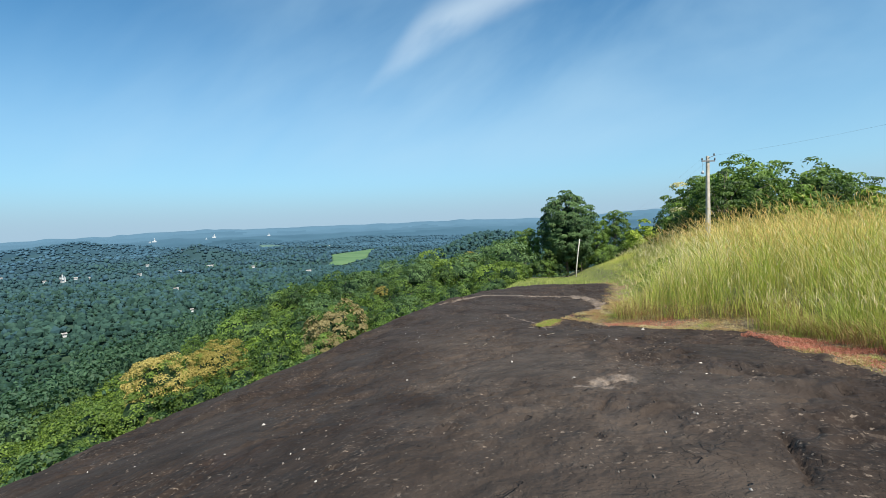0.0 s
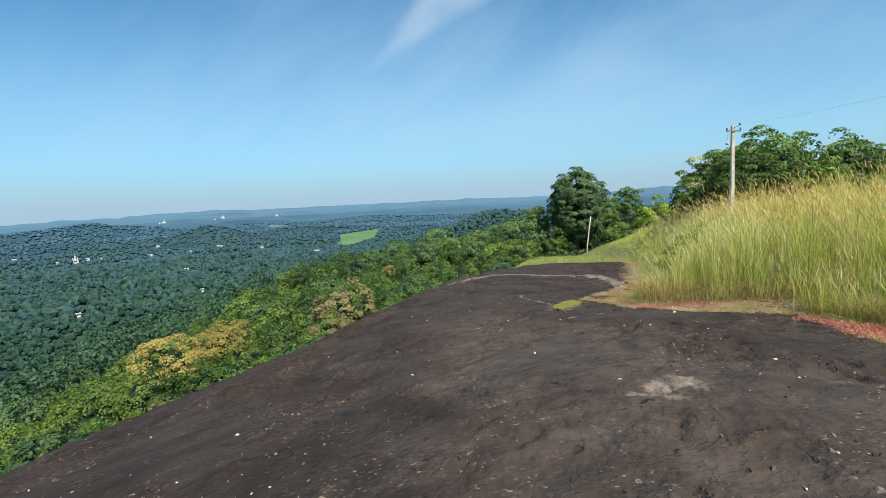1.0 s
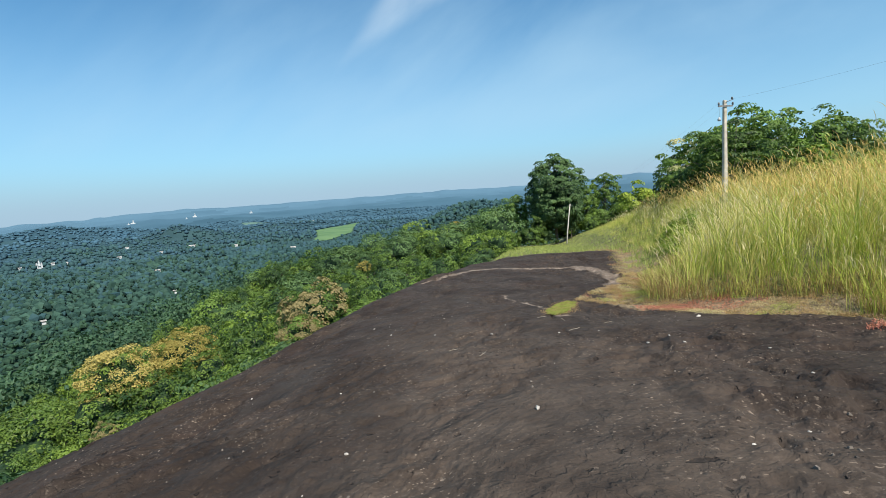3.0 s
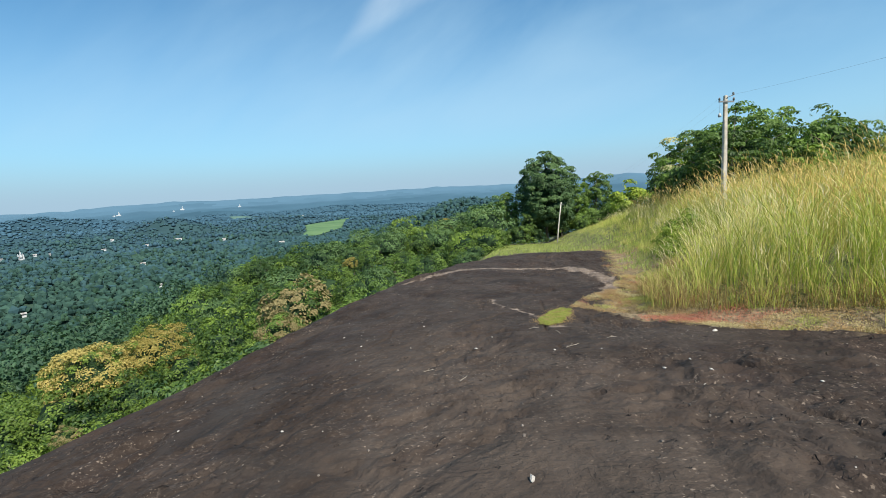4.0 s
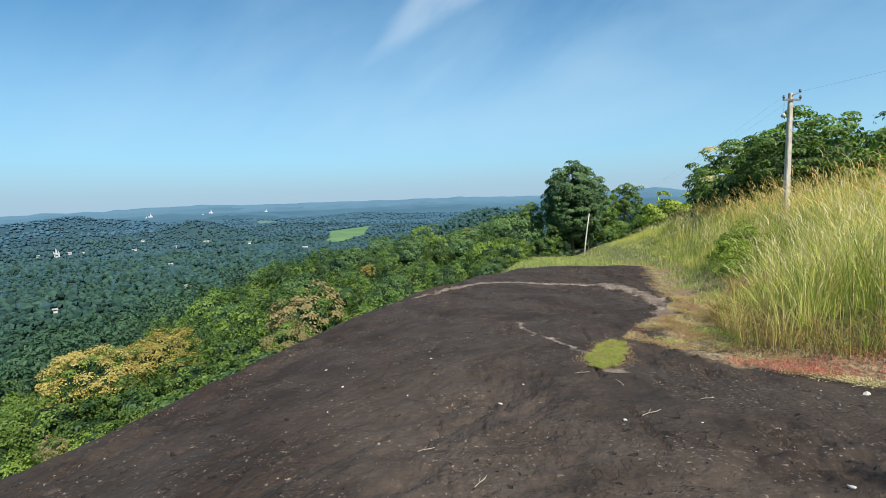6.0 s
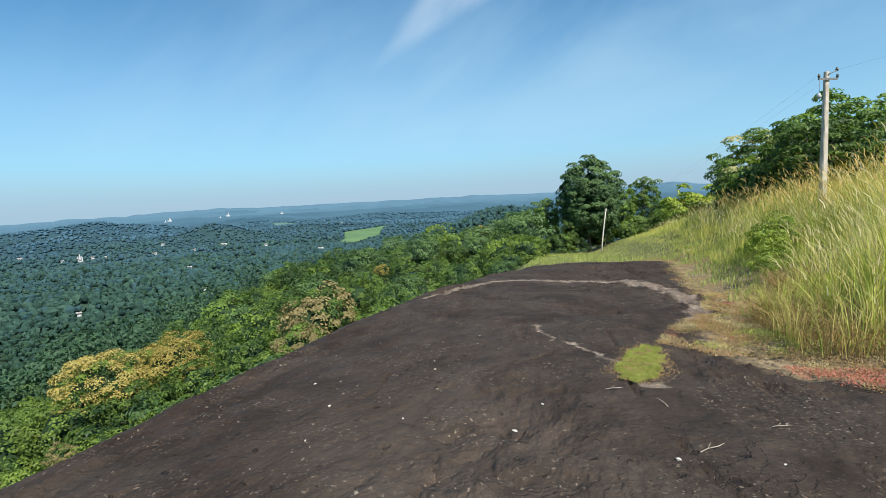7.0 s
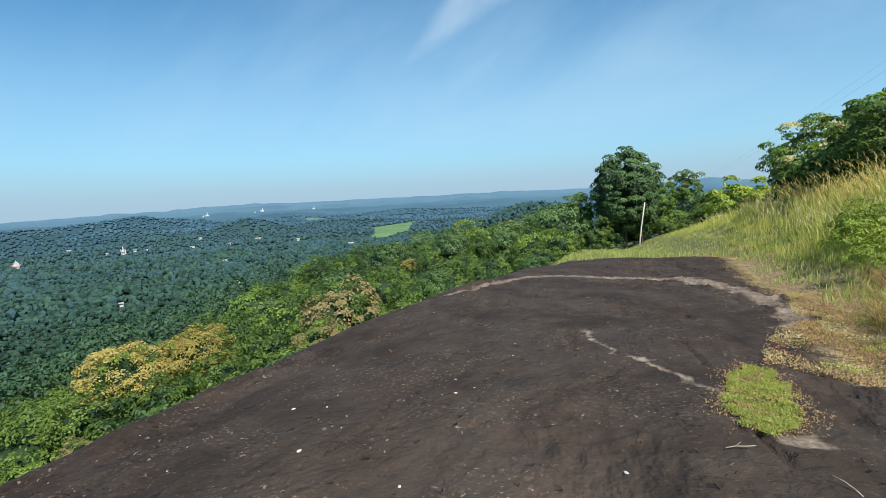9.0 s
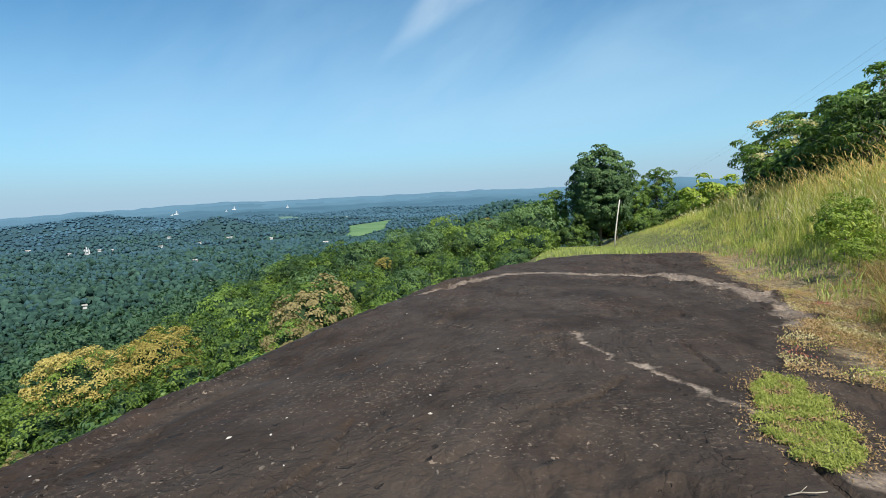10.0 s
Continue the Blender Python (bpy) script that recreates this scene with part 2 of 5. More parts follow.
    height = calc("ADD", calc("MULTIPLY", calc("MULTIPLY", big, ranged(rough, 0, 1, 0.04, 1)), 0.008), calc("MULTIPLY", calc("MULTIPLY", small, ranged(rough, 0, 1, 0.04, 1)), 0.006))
    height = calc("ADD", height, calc("MULTIPLY", noise_at(20, 6, 0.62), 0.017))
    height = calc("SUBTRACT", height, calc("MULTIPLY", dash, 0.02))
    b1 = n.new("ShaderNodeBump")
    b1.inputs["Strength"].default_value, b1.inputs["Distance"].default_value = 1.0, 1.0
    l.new(height, b1.inputs["Height"])
    l.new(b1.outputs[0], p.inputs["Normal"])
    return m


M_ROCK = rock_material()
M_GROUND = material("hill_soil", (0.08, 0.09, 0.03), (0.19, 0.17, 0.07), 0.8, 0.95, 0.4, 12)
M_BARK = material("bark", (0.10, 0.085, 0.065), (0.26, 0.23, 0.19), 6, 0.9, 0.6, 30)
M_LEAF_DARK = material("leaf_dark", (0.026, 0.060, 0.022), (0.15, 0.24, 0.085), 0.5, 0.55, vary=0.38, leaf=True)
M_LEAF = material("leaf_green", (0.014, 0.040, 0.010), (0.170, 0.262, 0.050), 0.5, 0.5, vary=0.38, leaf=True)
M_LEAF_BRIGHT = material("leaf_bright", (0.018, 0.046, 0.010), (0.222, 0.315, 0.050), 0.5, 0.5, vary=0.38, leaf=True)
# very dark green that paints the shade between a crown's leaves
M_CROWN_SHADE = material("crown_shade", (0.008, 0.022, 0.007), (0.022, 0.050, 0.014), 6, 0.8, 0.8, 12)
M_LEAF_LIME = material("leaf_lime", (0.10, 0.17, 0.02), (0.34, 0.40, 0.06), 0.5, 0.5, vary=0.6, leaf=True)
M_BLOSSOM = material("yellow_blossom", (0.20, 0.165, 0.035), (0.46, 0.37, 0.125), 0.8, 0.8, vary=0.7, leaf=True)
M_CREAM = material("cream_blossom", (0.34, 0.31, 0.13), (0.60, 0.55, 0.30), 0.8, 0.8, vary=0.7, leaf=True)
M_DRY = material("dry_foliage", (0.14, 0.12, 0.05), (0.30, 0.245, 0.115), 0.8, 0.8, vary=0.7, leaf=True)
M_GRASS = material("tall_grass_blades", (0.095, 0.165, 0.028), (0.52, 0.55, 0.11), 0.6, 0.6, vary=0.4, leaf=True)
M_THATCH = material("dead_leaves", (0.16, 0.095, 0.04), (0.36, 0.25, 0.11), 2, 0.85, vary=0.6, leaf=True)
M_TURF = material("turf_blades", (0.19, 0.25, 0.06), (0.38, 0.41, 0.13), 0.3, 0.8, vary=0.5, leaf=True)
M_STRAW = material("straw_stalks", (0.42, 0.36, 0.11), (0.76, 0.64, 0.27), 0.5, 0.8, vary=0.7, leaf=True)
M_HEAD = material("seed_heads", (0.48, 0.40, 0.21), (0.74, 0.63, 0.39), 0.5, 0.8, vary=0.7, leaf=True)
M_PLUME = material("grass_plumes", (0.48, 0.31, 0.10), (0.68, 0.47, 0.19), 0.5, 0.8, vary=0.7, leaf=True)
M_WEED = material("low_weeds", (0.29, 0.185, 0.09), (0.50, 0.34, 0.175), 0.9, 0.8, vary=0.5, leaf=True)
M_MAT = material("flattened_straw", (0.36, 0.29, 0.14), (0.58, 0.48, 0.27), 2, 0.85, vary=0.6, leaf=True)
M_CUSHION = material("cushion_leaves", (0.20, 0.235, 0.045), (0.44, 0.44, 0.13), 9, 0.8, vary=0.55, leaf=True)
M_RED = material("red_weeds", (0.34, 0.085, 0.075), (0.50, 0.22, 0.15), 2, 0.8, vary=0.6, leaf=True)
M_LIME = material("lime_weeds", (0.24, 0.255, 0.055), (0.46, 0.45, 0.15), 3, 0.8, vary=0.6, leaf=True)
# plain colours with distance haze painted in: bluer and paler further off
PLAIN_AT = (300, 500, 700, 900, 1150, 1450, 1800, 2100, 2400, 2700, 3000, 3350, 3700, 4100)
PLAIN_HAZE_TONES = ((300, (0.015, 0.035, 0.02), (0.05, 0.09, 0.045)), (900, (0.018, 0.045, 0.044), (0.040, 0.085, 0.082)), (1800, (0.020, 0.055, 0.075), (0.036, 0.085, 0.112)),
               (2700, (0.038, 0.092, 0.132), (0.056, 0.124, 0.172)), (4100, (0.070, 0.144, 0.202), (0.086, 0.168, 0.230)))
M_HAZED_PLAIN = [material("hazed_plain", *(tuple(float(np.interp(d, [t[0] for t in PLAIN_HAZE_TONES], [t[k][c] for t in PLAIN_HAZE_TONES])) for c in range(3)) for k in (1, 2)), 6.0 / d, 0.95, detail=12) for d in PLAIN_AT]
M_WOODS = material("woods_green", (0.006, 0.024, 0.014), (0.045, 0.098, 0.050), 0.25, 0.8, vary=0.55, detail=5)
# the same woods with haze put into the leaf colour, in four steps
M_HAZED_WOODS_COOL = material("hazed_woods_cool", (0.010, 0.033, 0.026), (0.047, 0.100, 0.070), 0.12, 0.8, vary=0.55, detail=5)
M_HAZED_WOODS_MID = material("hazed_woods_mid", (0.019, 0.051, 0.056), (0.042, 0.096, 0.098), 0.05, 0.8, vary=0.5, detail=5)
M_HAZED_WOODS_FAR = material("hazed_woods_blue", (0.026, 0.064, 0.086), (0.040, 0.090, 0.118), 0.01, 0.9, vary=0.4, detail=6)
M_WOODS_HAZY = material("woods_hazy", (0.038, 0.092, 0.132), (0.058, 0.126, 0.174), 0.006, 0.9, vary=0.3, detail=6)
M_HILLSIDE = material("hillside_leaves", (0.009, 0.030, 0.018), (0.062, 0.122, 0.062), 0.13, 0.6, vary=0.4, leaf=True)
M_FIELD = material("paddy_field", (0.075, 0.150, 0.060), (0.115, 0.195, 0.080), 0.02, 0.9)
# field green with the haze of distance painted into it
M_HAZED_FIELD = material("far_field", (0.08, 0.145, 0.115), (0.11, 0.185, 0.15), 0.02, 0.9)
M_CONCRETE = material("weathered_concrete", (0.36, 0.32, 0.26), (0.52, 0.47, 0.40), 3, 0.85, 0.3, 60)
M_POST = material("pale_post", (0.44, 0.41, 0.34), (0.62, 0.58, 0.49), 3, 0.8, 0.2, 60)
M_WHITE = material("white_wall", (0.36, 0.37, 0.37), (0.55, 0.56, 0.56), 0.3, 0.7)
M_TILE = material("roof_tiles", (0.28, 0.10, 0.06), (0.42, 0.20, 0.14), 0.5, 0.8)
M_ROOF = material("grey_roof", (0.22, 0.20, 0.18), (0.46, 0.44, 0.42), 0.3, 0.7)
M_METAL = material("dull_metal", (0.10, 0.10, 0.10), (0.22, 0.22, 0.22), 20, 0.5)

# ---- the lie of the land ----
ROCK_C = (0.8451, 0.1374, -0.2617, -0.0201, -0.0066, 0.0072, -0.0019, 0.0094)
LEFT_Y = (-40, 0, 6.5, 8.2, 10.3, 13, 16, 18, 21.4, 26, 30, 34, 40, 110)
LEFT_X = (-16, -11.5, -9.4, -8.6, -7.4, -6.6, -6.1, -5.7, -5.0, -3.8, -2.7, -1.7, -1.2, -0.5)
RIGHT_Y = (-40, 0, 5.7, 7.8, 9.0, 10.7, 12.0, 13.1, 13.5, 14.4, 14.8, 15.4, 16.6, 17.9, 19.3, 21.4, 26.7, 30, 36, 40, 110)
RIGHT_X = (4, 3.4, 3.6, 4.0, 4.1, 4.6, 5.0, 4.5, 3.0, 2.5, 1.9, 1.5, 1.1, 1.6, 2.4, 3.3, 3.8, 4.6, 5.6, 5, 7)
TALL_Y = (-40, 0, 9, 11, 13.7, 14.5, 15.0, 15.9, 17, 18.6, 19.8, 21, 23, 25, 29, 35, 40, 76, 110)
TALL_X = (7, 5.7, 5.75, 5.9, 5.7, 4.6, 3.5, 2.8, 2.9, 3.2, 3.7, 4.7, 5.5, 5.9, 6.6, 7.2, 7.5, 10.5, 15)



def left_x(y):
    return np.interp(y, LEFT_Y, LEFT_X)


def right_x(y):
    return np.interp(y, RIGHT_Y, RIGHT_X)


def tall_x(y):
    return np.interp(y, TALL_Y, TALL_X)


def dome(x, y):
    """The rock's broad form, between its left and right edges."""
    x, y = np.asarray(x, float), np.asarray(y, float)
    yc = np.clip(y, -2, 38)
    xc = np.clip(x, left_x(yc) - 0.6, 5.0)
    c = ROCK_C
    z = c[0] + c[1] * xc + c[2] * yc + c[3] * xc ** 2 + c[4] * xc * yc + c[5] * yc ** 2 + c[6] * yc ** 3 / 20 + c[7] * xc ** 2 * yc / 10
    z = z + np.interp(x, (-2.2, -1.5, -0.5, 0.6, 2), (-0.15, -0.08, 0.08, 0.33, 0.43)) * smooth((yc - 29) / 8) - 0.55 * smooth((5.0 - yc) / 6.0)
    return z - 0.115 * np.maximum(y - 38, 0) + 0.04 * np.maximum(-2 - y, 0)


SKYLINE_AZ = (-75, -60, -55, -50, -46.6, -45, -44, -40, -36, -30, -24, -17, -12, -7, -0.5, 8, 11, 14.5, 16.5, 21, 40)
SKYLINE_EL = (-0.4, -0.4, -0.36, -0.16, -0.03, -0.12, 0.10, 0.14, 0.18, 0.14, 0.08, 0.16, 0.20, 0.24, 0.08, 0.10, 0.34, 0.48, 0.22, 0.15, 0.2)
# low wooded hills of the plain: bearing, distance, half-widths across and along, height
RISES = ((-56, 1950, 9.0, 260, 40), (-47.5, 2050, 5.0, 240, 42), (-37, 1560, 3.4, 150, 38), (-42, 2250, 3.0, 220, 22), (-27, 1800, 4.5, 160, 15), (-3, 880, 9.0, 170, 50), (-19, 2500, 6.0, 200, 18), (-33, 2750, 5.0, 180, 20))


def valley(x, y):
    """The plain below, with low hills, and the far hills that close it."""
    r, az = np.hypot(x, y), np.degrees(np.arctan2(x, y))
    z = -80 + 3.5 * fbm(x / 380, y / 380, 3, 5)
    for a, d, wa, wd, h in RISES:
        z = z + h * np.exp(-((az - a) / wa) ** 2 - ((r - d) / wd) ** 2) * (1 + 0.16 * vnoise(x / 90, y / 90, 31))
    el = np.interp(az, SKYLINE_AZ, SKYLINE_EL)
    crest = 4600 * np.tan(np.radians(el)) + 7 * fbm(az / 1.6, r / 900, 3, 21)
    z = z + (crest + 80) * smooth((r - 3300) / 1300)
    fore = 3150 * np.tan(np.radians(el - 0.62)) + 9 * fbm(az / 3.0 + 7, r / 700, 3, 22)
    return z + np.maximum(fore + 80, 0) * np.exp(-((r - 3150) / 420) ** 2) * 0.8


def flank(d):
    """How far the rock's side has dropped at d metres past its edge."""
    e = np.minimum(d, 9.0)
    return 0.3 * e + 0.08 * e * e + 0.25 * (d - e) 


def land(x, y):
    """Height of the ground all over."""
    x, y = np.asarray(x, float), np.asarray(y, float)
    xl, xr = left_x(y), right_x(y)
    z = dome(x, y)
    # ridge to the right
    ridge = np.where(y < 45, -0.1 - 0.037 * y, -1.765 - 0.125 * (y - 45))
    s = smooth((x - xr) / 7.0)
    z = np.where(x > xr, z * (1 - s) + ridge * s, z)
    # rounded flank of the rock, then the wooded slope
    d = np.maximum(xl - x, 0)
    k = np.interp(y, (50, 90), (1.0, 0.45))
    z = z - flank(d) * k - 0.32 * (1 - k) * np.maximum(d - 36, 0) - 0.16 * np.maximum(d - 62, 0)
    # the hill falls away in front, behind and to the right
    z = z - 0.45 * np.maximum(y - 118, 0) - 0.2 * np.maximum(-60 - y, 0) - 0.3 * np.maximum(x - 70, 0)
    v = valley(x, y)
    k = 10.0
    return np.where(z - v > 60, z, np.where(v - z > 60, v, v + k * np.log1p(np.exp(np.clip((z - v) / k, -60, 60)))))


def build_ground():
    rings = np.concatenate([np.linspace(0, 60, 61)[1:], np.geomspace(62, 4850, 170)])
    ang = np.radians(np.concatenate([np.linspace(-66, 30, 241), np.linspace(33, 291, 87)]))
    cx, cy = 0.0, 12.0
    X = cx + rings[:, None] * np.sin(ang)[None]
    Y = cy + rings[:, None] * np.cos(ang)[None]
    Z = land(X, Y) - 0.12 * (Y < 45) - 0.35 * ((X > left_x(Y) - 8) & (X < np.maximum(right_x(Y), tall_x(Y) + 0.4)) & (Y < 39))
    V = np.stack([X, Y, Z], -1).reshape(-1, 3)
    n, m = len(rings), len(ang)
    i, j = np.meshgrid(np.arange(n - 1), np.arange(m), indexing="ij")
    a, b = i * m + j, i * m + (j + 1) % m
    F = np.stack([a, a + m, b + m, b], -1).reshape(-1, 4)
    V = np.vstack([V, [[cx, cy, float(land(cx, cy)) - 0.5]]])
    me = mesh_from("ground", V, F, True)
    me.materials.append(M_GROUND)
    for m in M_HAZED_PLAIN:
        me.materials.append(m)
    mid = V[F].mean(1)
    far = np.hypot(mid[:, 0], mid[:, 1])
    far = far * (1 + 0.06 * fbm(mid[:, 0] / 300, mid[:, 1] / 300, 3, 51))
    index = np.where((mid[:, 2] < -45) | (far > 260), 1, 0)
    # each further ring takes a colour with more haze mixed in
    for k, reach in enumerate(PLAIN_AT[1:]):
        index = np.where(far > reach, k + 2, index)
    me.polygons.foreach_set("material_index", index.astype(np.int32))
    return tagged(new("ground", me), "grassy hill falling to a wooded plain", kind="structure")


build_ground()


CRACKS = (((0.07, 14.65), (0.04, 14.31), (0.05, 14.02), (0.00, 13.75)), ((1.37, 3.23), (1.26, 2.82), (1.15, 2.5)), ((0.42, 4.42), (0.31, 4.07)),
          ((2.74, 11.7), (2.5, 11.3)), ((0.12, 12.6), (0.17, 12.1), (0.20, 11.58)), ((0.26, 18.05), (0.28, 17.3), (0.23, 16.58)), ((-1.68, 15.4), (-1.41, 15.5), (-1.05, 15.73), (-0.76, 16.32)),
          ((-3.4, 13.6), (-3.2, 14.4), (-3.3, 15.1)), ((-1.9, 12.4), (-1.85, 11.9), (-1.95, 11.5)), ((0.7, 14.1), (0.75, 13.6)), ((1.9, 9.5), (2.1, 8.8), (2.0, 8.3)))
BAND = ((-5.4, 21.6), (-4.66, 22.88), (-4.06, 23.88), (-3.58, 25.16), (-2.67, 27.0), (-1.53, 27.8), (0.42, 28.2), (2.24, 28.1), (3.05, 25.9), (3.1, 23.8), (2.95, 21.4), (2.35, 19.4))
BAND_W = (0.12, 0.13, 0.16, 0.18, 0.2, 0.28, 0.55, 0.8, 0.6, 0.45, 0.4, 0.35)
WASH = ((-1.16, 18.6), (-0.94, 17.73), (-0.79, 17.04), (-0.5, 16.83), (-0.21, 16.21), (0.1, 15.3), (0.3, 14.2))
WASH_W = (0.09, 0.06, 0.045, 0.05, 0.07, 0.12, 0.2)


def along(line, X, Y, width=None):
    """Distance from a polyline, in widths where they are given."""
    best = np.full(X.shape, 1e3)
    for k in range(len(line) - 1):
        (ax, ay), (bx, by) = line[k], line[k + 1]
        t = np.clip(((X - ax) * (bx - ax) + (Y - ay) * (by - ay)) / ((bx - ax) ** 2 + (by - ay) ** 2), 0, 1)
        d = np.hypot(X - ax - t * (bx - ax), Y - ay - t * (by - ay))
        if width:
            d = d / (width[k] + t * (width[k + 1] - width[k]))
        best = np.minimum(best, d)
    return best


def flakes(X, Y):
    """Relief of the weathered skin: low swells, thin scaled-off layers with sharp edges, pits."""
    wx = X + 0.14 * fbm(X / 0.4, Y / 0.7, 4, 40)
    wy = Y + 0.22 * fbm(X / 0.4, Y / 0.7, 4, 44)
    z = 0.03 * fbm(X / 2.4, Y / 3.4, 2, 3)
    rough = smooth((fbm(X / 1.5, Y / 2.6, 3, 65) + 0.45) / 0.7)
    side = smooth((-1.6 - X) / 2.4)
    for scale, depth, seed in ((0.75, 0.014, 60), (0.34, 0.013, 70), (0.16, 0.009, 85)):
        for weight, a, b in ((1 - side + 0.6 * smooth((X - 0.3) / 1.5), wx / (1.15 * scale), wy / (0.95 * scale)), (1.7 * side, (wx - 0.25 * wy) / scale, wy / (2.8 * scale))):
            q = 2.0 * fbm(a, b, 3, seed)
            f = q - np.floor(q)
            z = z + weight * depth * (np.floor(q) + smooth((f - 0.90) / 0.10)) * rough
    pit = smooth((vnoise(wx / 0.12, wy / 0.13, 88) - 0.80) / 0.12) * smooth((vnoise(X / 0.9, Y / 1.2, 89) - 0.05) / 0.3)
    return z - 0.03 * pit + 0.007 * fbm(X / 0.09, Y / 0.13, 2, 80)


def build_rock():
    xs, ys = [-20.0], [-7.0]
    while xs[-1] < 7.4:
        xs.append(xs[-1] + float(np.interp(xs[-1], (-20, -9, -5, -3.8, 2.4, 3.6, 7), (0.40, 0.12, 0.065, 0.040, 0.040, 0.06, 0.18))))
    while ys[-1] < 41:
        ys.append(ys[-1] + float(np.interp(ys[-1], (-7, 1.0, 1.6, 13, 20, 41), (0.4, 0.2, 0.040, 0.042, 0.08, 0.22))))
    X, Y = np.meshgrid(np.array(xs), np.array(ys))
    Z = dome(X, Y)
    d = np.maximum(left_x(Y) - X, 0)
    Z = Z - flank(d) - 0.6 * np.maximum(d - 7, 0)
    Z = Z - 0.10 * np.maximum(X - right_x(Y), 0)
    Z = np.where(X > right_x(Y), np.maximum(Z, land(X, Y) - 0.13 - 0.5 * smooth((X - tall_x(Y) - 0.2) / 1.0)), Z)
    Z = Z - 0.25 * np.maximum(Y - 38.5, 0) ** 1.3
    Z = Z + flakes(X, Y)
    # the nearer swell ends in a low ledge against the further one
    wob = 0.05 * fbm(X / 0.25, Y / 0.25, 3, 90)
    for line in CRACKS:
        q = along(line, X + wob * 0.7, Y + wob * 0.7)
        Z = Z - 0.06 * (1 - smooth(q / 0.035)) + 0.006 * (1 - smooth(q / 0.3)) * np.sign(X - line[0][0])
    pale = 0.80 - 0.80 * smooth(along(BAND, X + 4 * wob, Y + 4 * wob, BAND_W) - 0.35)
    pale = np.maximum(pale, (0.80 + 0.35 * fbm(X / 0.14, Y / 0.16, 2, 93)) * (1 - smooth((along(WASH, X + 1.5 * wob, Y + 1.5 * wob, WASH_W) - 0.3) / 1.0)))
    a = np.hypot((X - 0.62 + 6 * wob) / 0.33, (Y - 5.4 + 6 * wob - 0.25 * (X - 0.62)) / 0.50)
    pale = np.maximum(pale, (0.90 + 0.2 * fbm(X / 0.12, Y / 0.14, 2, 94)) * (1 - smooth((a - 0.4) / 0.8)))
    rim = np.abs(right_x(Y) - X + 3 * wob)
    pale = np.maximum(pale, 0.32 * (1 - smooth(rim / 0.3)) * smooth((fbm(X / 0.6, Y / 0.6, 2, 95) + 0.2) / 0.5))
    pale = pale * (0.92 + 0.2 * fbm(X / 0.3, Y / 0.4, 2, 99))
    Z = Z - 0.02 * pale
    V = np.stack([X, Y, Z], -1).reshape(-1, 3)
    n, m = X.shape
    i, j = np.meshgrid(np.arange(n - 1), np.arange(m - 1), indexing="ij")
    a = i * m + j
    F = np.stack([a, a + 1, a + m + 1, a + m], -1).reshape(-1, 4)
    me = mesh_from("rock", V, F, True)
    at = me.attributes.new("pale", "FLOAT", "POINT")
    at.data.foreach_set("value", pale.ravel().astype(np.float32))
    # a lighter, uneven strip over the dome
    paled = (1 - smooth((np.abs(X - 0.5 + 0.14 * Y + 1.2 * fbm(X / 1.8, Y / 2.6, 3, 96)) - 0.4) / 1.9)) * (1 - smooth((Y - 10) / 8))
    earth = smooth((X - right_x(Y) + 5 * wob - 0.05) / 0.6)
    at = me.attributes.new("soil", "FLOAT", "POINT")
    at.data.foreach_set("value", earth.ravel().astype(np.float32))
    at = me.attributes.new("lighter_strip", "FLOAT", "POINT")
    at.data.foreach_set("value", paled.ravel().astype(np.float32))
    me.materials.append(M_ROCK)
    return tagged(new("rock", me), "broad bare dome of dark weathered rock", "rock", kind="structure")


build_rock()

# ---- plants ----


def leaf_mesh(name, P, D, length, width, rng, droop=0.3, wild=0.7):
    """One folded leaf at each point of P, that grows about the way D."""
    n = len(P)
    tip = D + wild * rng.normal(size=(n, 3)) + np.array((0, 0, -droop))
    tip /= np.linalg.norm(tip, axis=1)[:, None] + 1e-9
    side = np.cross(tip, rng.normal(size=(n, 3)) * 0.6 + np.array((0, 0, 1.0)))
    side /= np.linalg.norm(side, axis=1)[:, None] + 1e-9
    nor = np.cross(side, tip)
    L = length * rng.uniform(0.6, 1.3, (n, 1))
    W = width * rng.uniform(0.7, 1.2, (n, 1)) / 2
    mid = P + tip * L * 0.45 - nor * L * 0.06
    V = np.stack([P, mid + side * W, P + tip * L - nor * L * 0.15 * droop, mid - side * W], 1).reshape(-1, 3)
    F = np.arange(4 * n).reshape(n, 4)
    return mesh_from(name, V, F)


def crown_leaves(name, P, N, length, width, rng, wild=0.34):
    """A folded leaf at each point of P, laid over the crown's skin with its face about the way N."""
    n = len(P)
    nor = N + wild * rng.normal(size=(n, 3))
    nor /= np.linalg.norm(nor, axis=1)[:, None] + 1e-9
    tip = rng.normal(size=(n, 3)) + np.array((0, 0, -0.8))
    tip -= nor * (tip * nor).sum(1)[:, None]
    tip /= np.linalg.norm(tip, axis=1)[:, None] + 1e-9
    side = np.cross(nor, tip)
    L = length * rng.uniform(0.6, 1.35, (n, 1))
    W = width * rng.uniform(0.7, 1.25, (n, 1)) / 2
    A = P - tip * L * 0.5
    mid = A + tip * L * 0.42 + nor * L * 0.07
    V = np.stack([A, mid + side * W, A + tip * L - nor * L * 0.10, mid - side * W], 1).reshape(-1, 3)
    return mesh_from(name, V, np.arange(4 * n).reshape(n, 4))


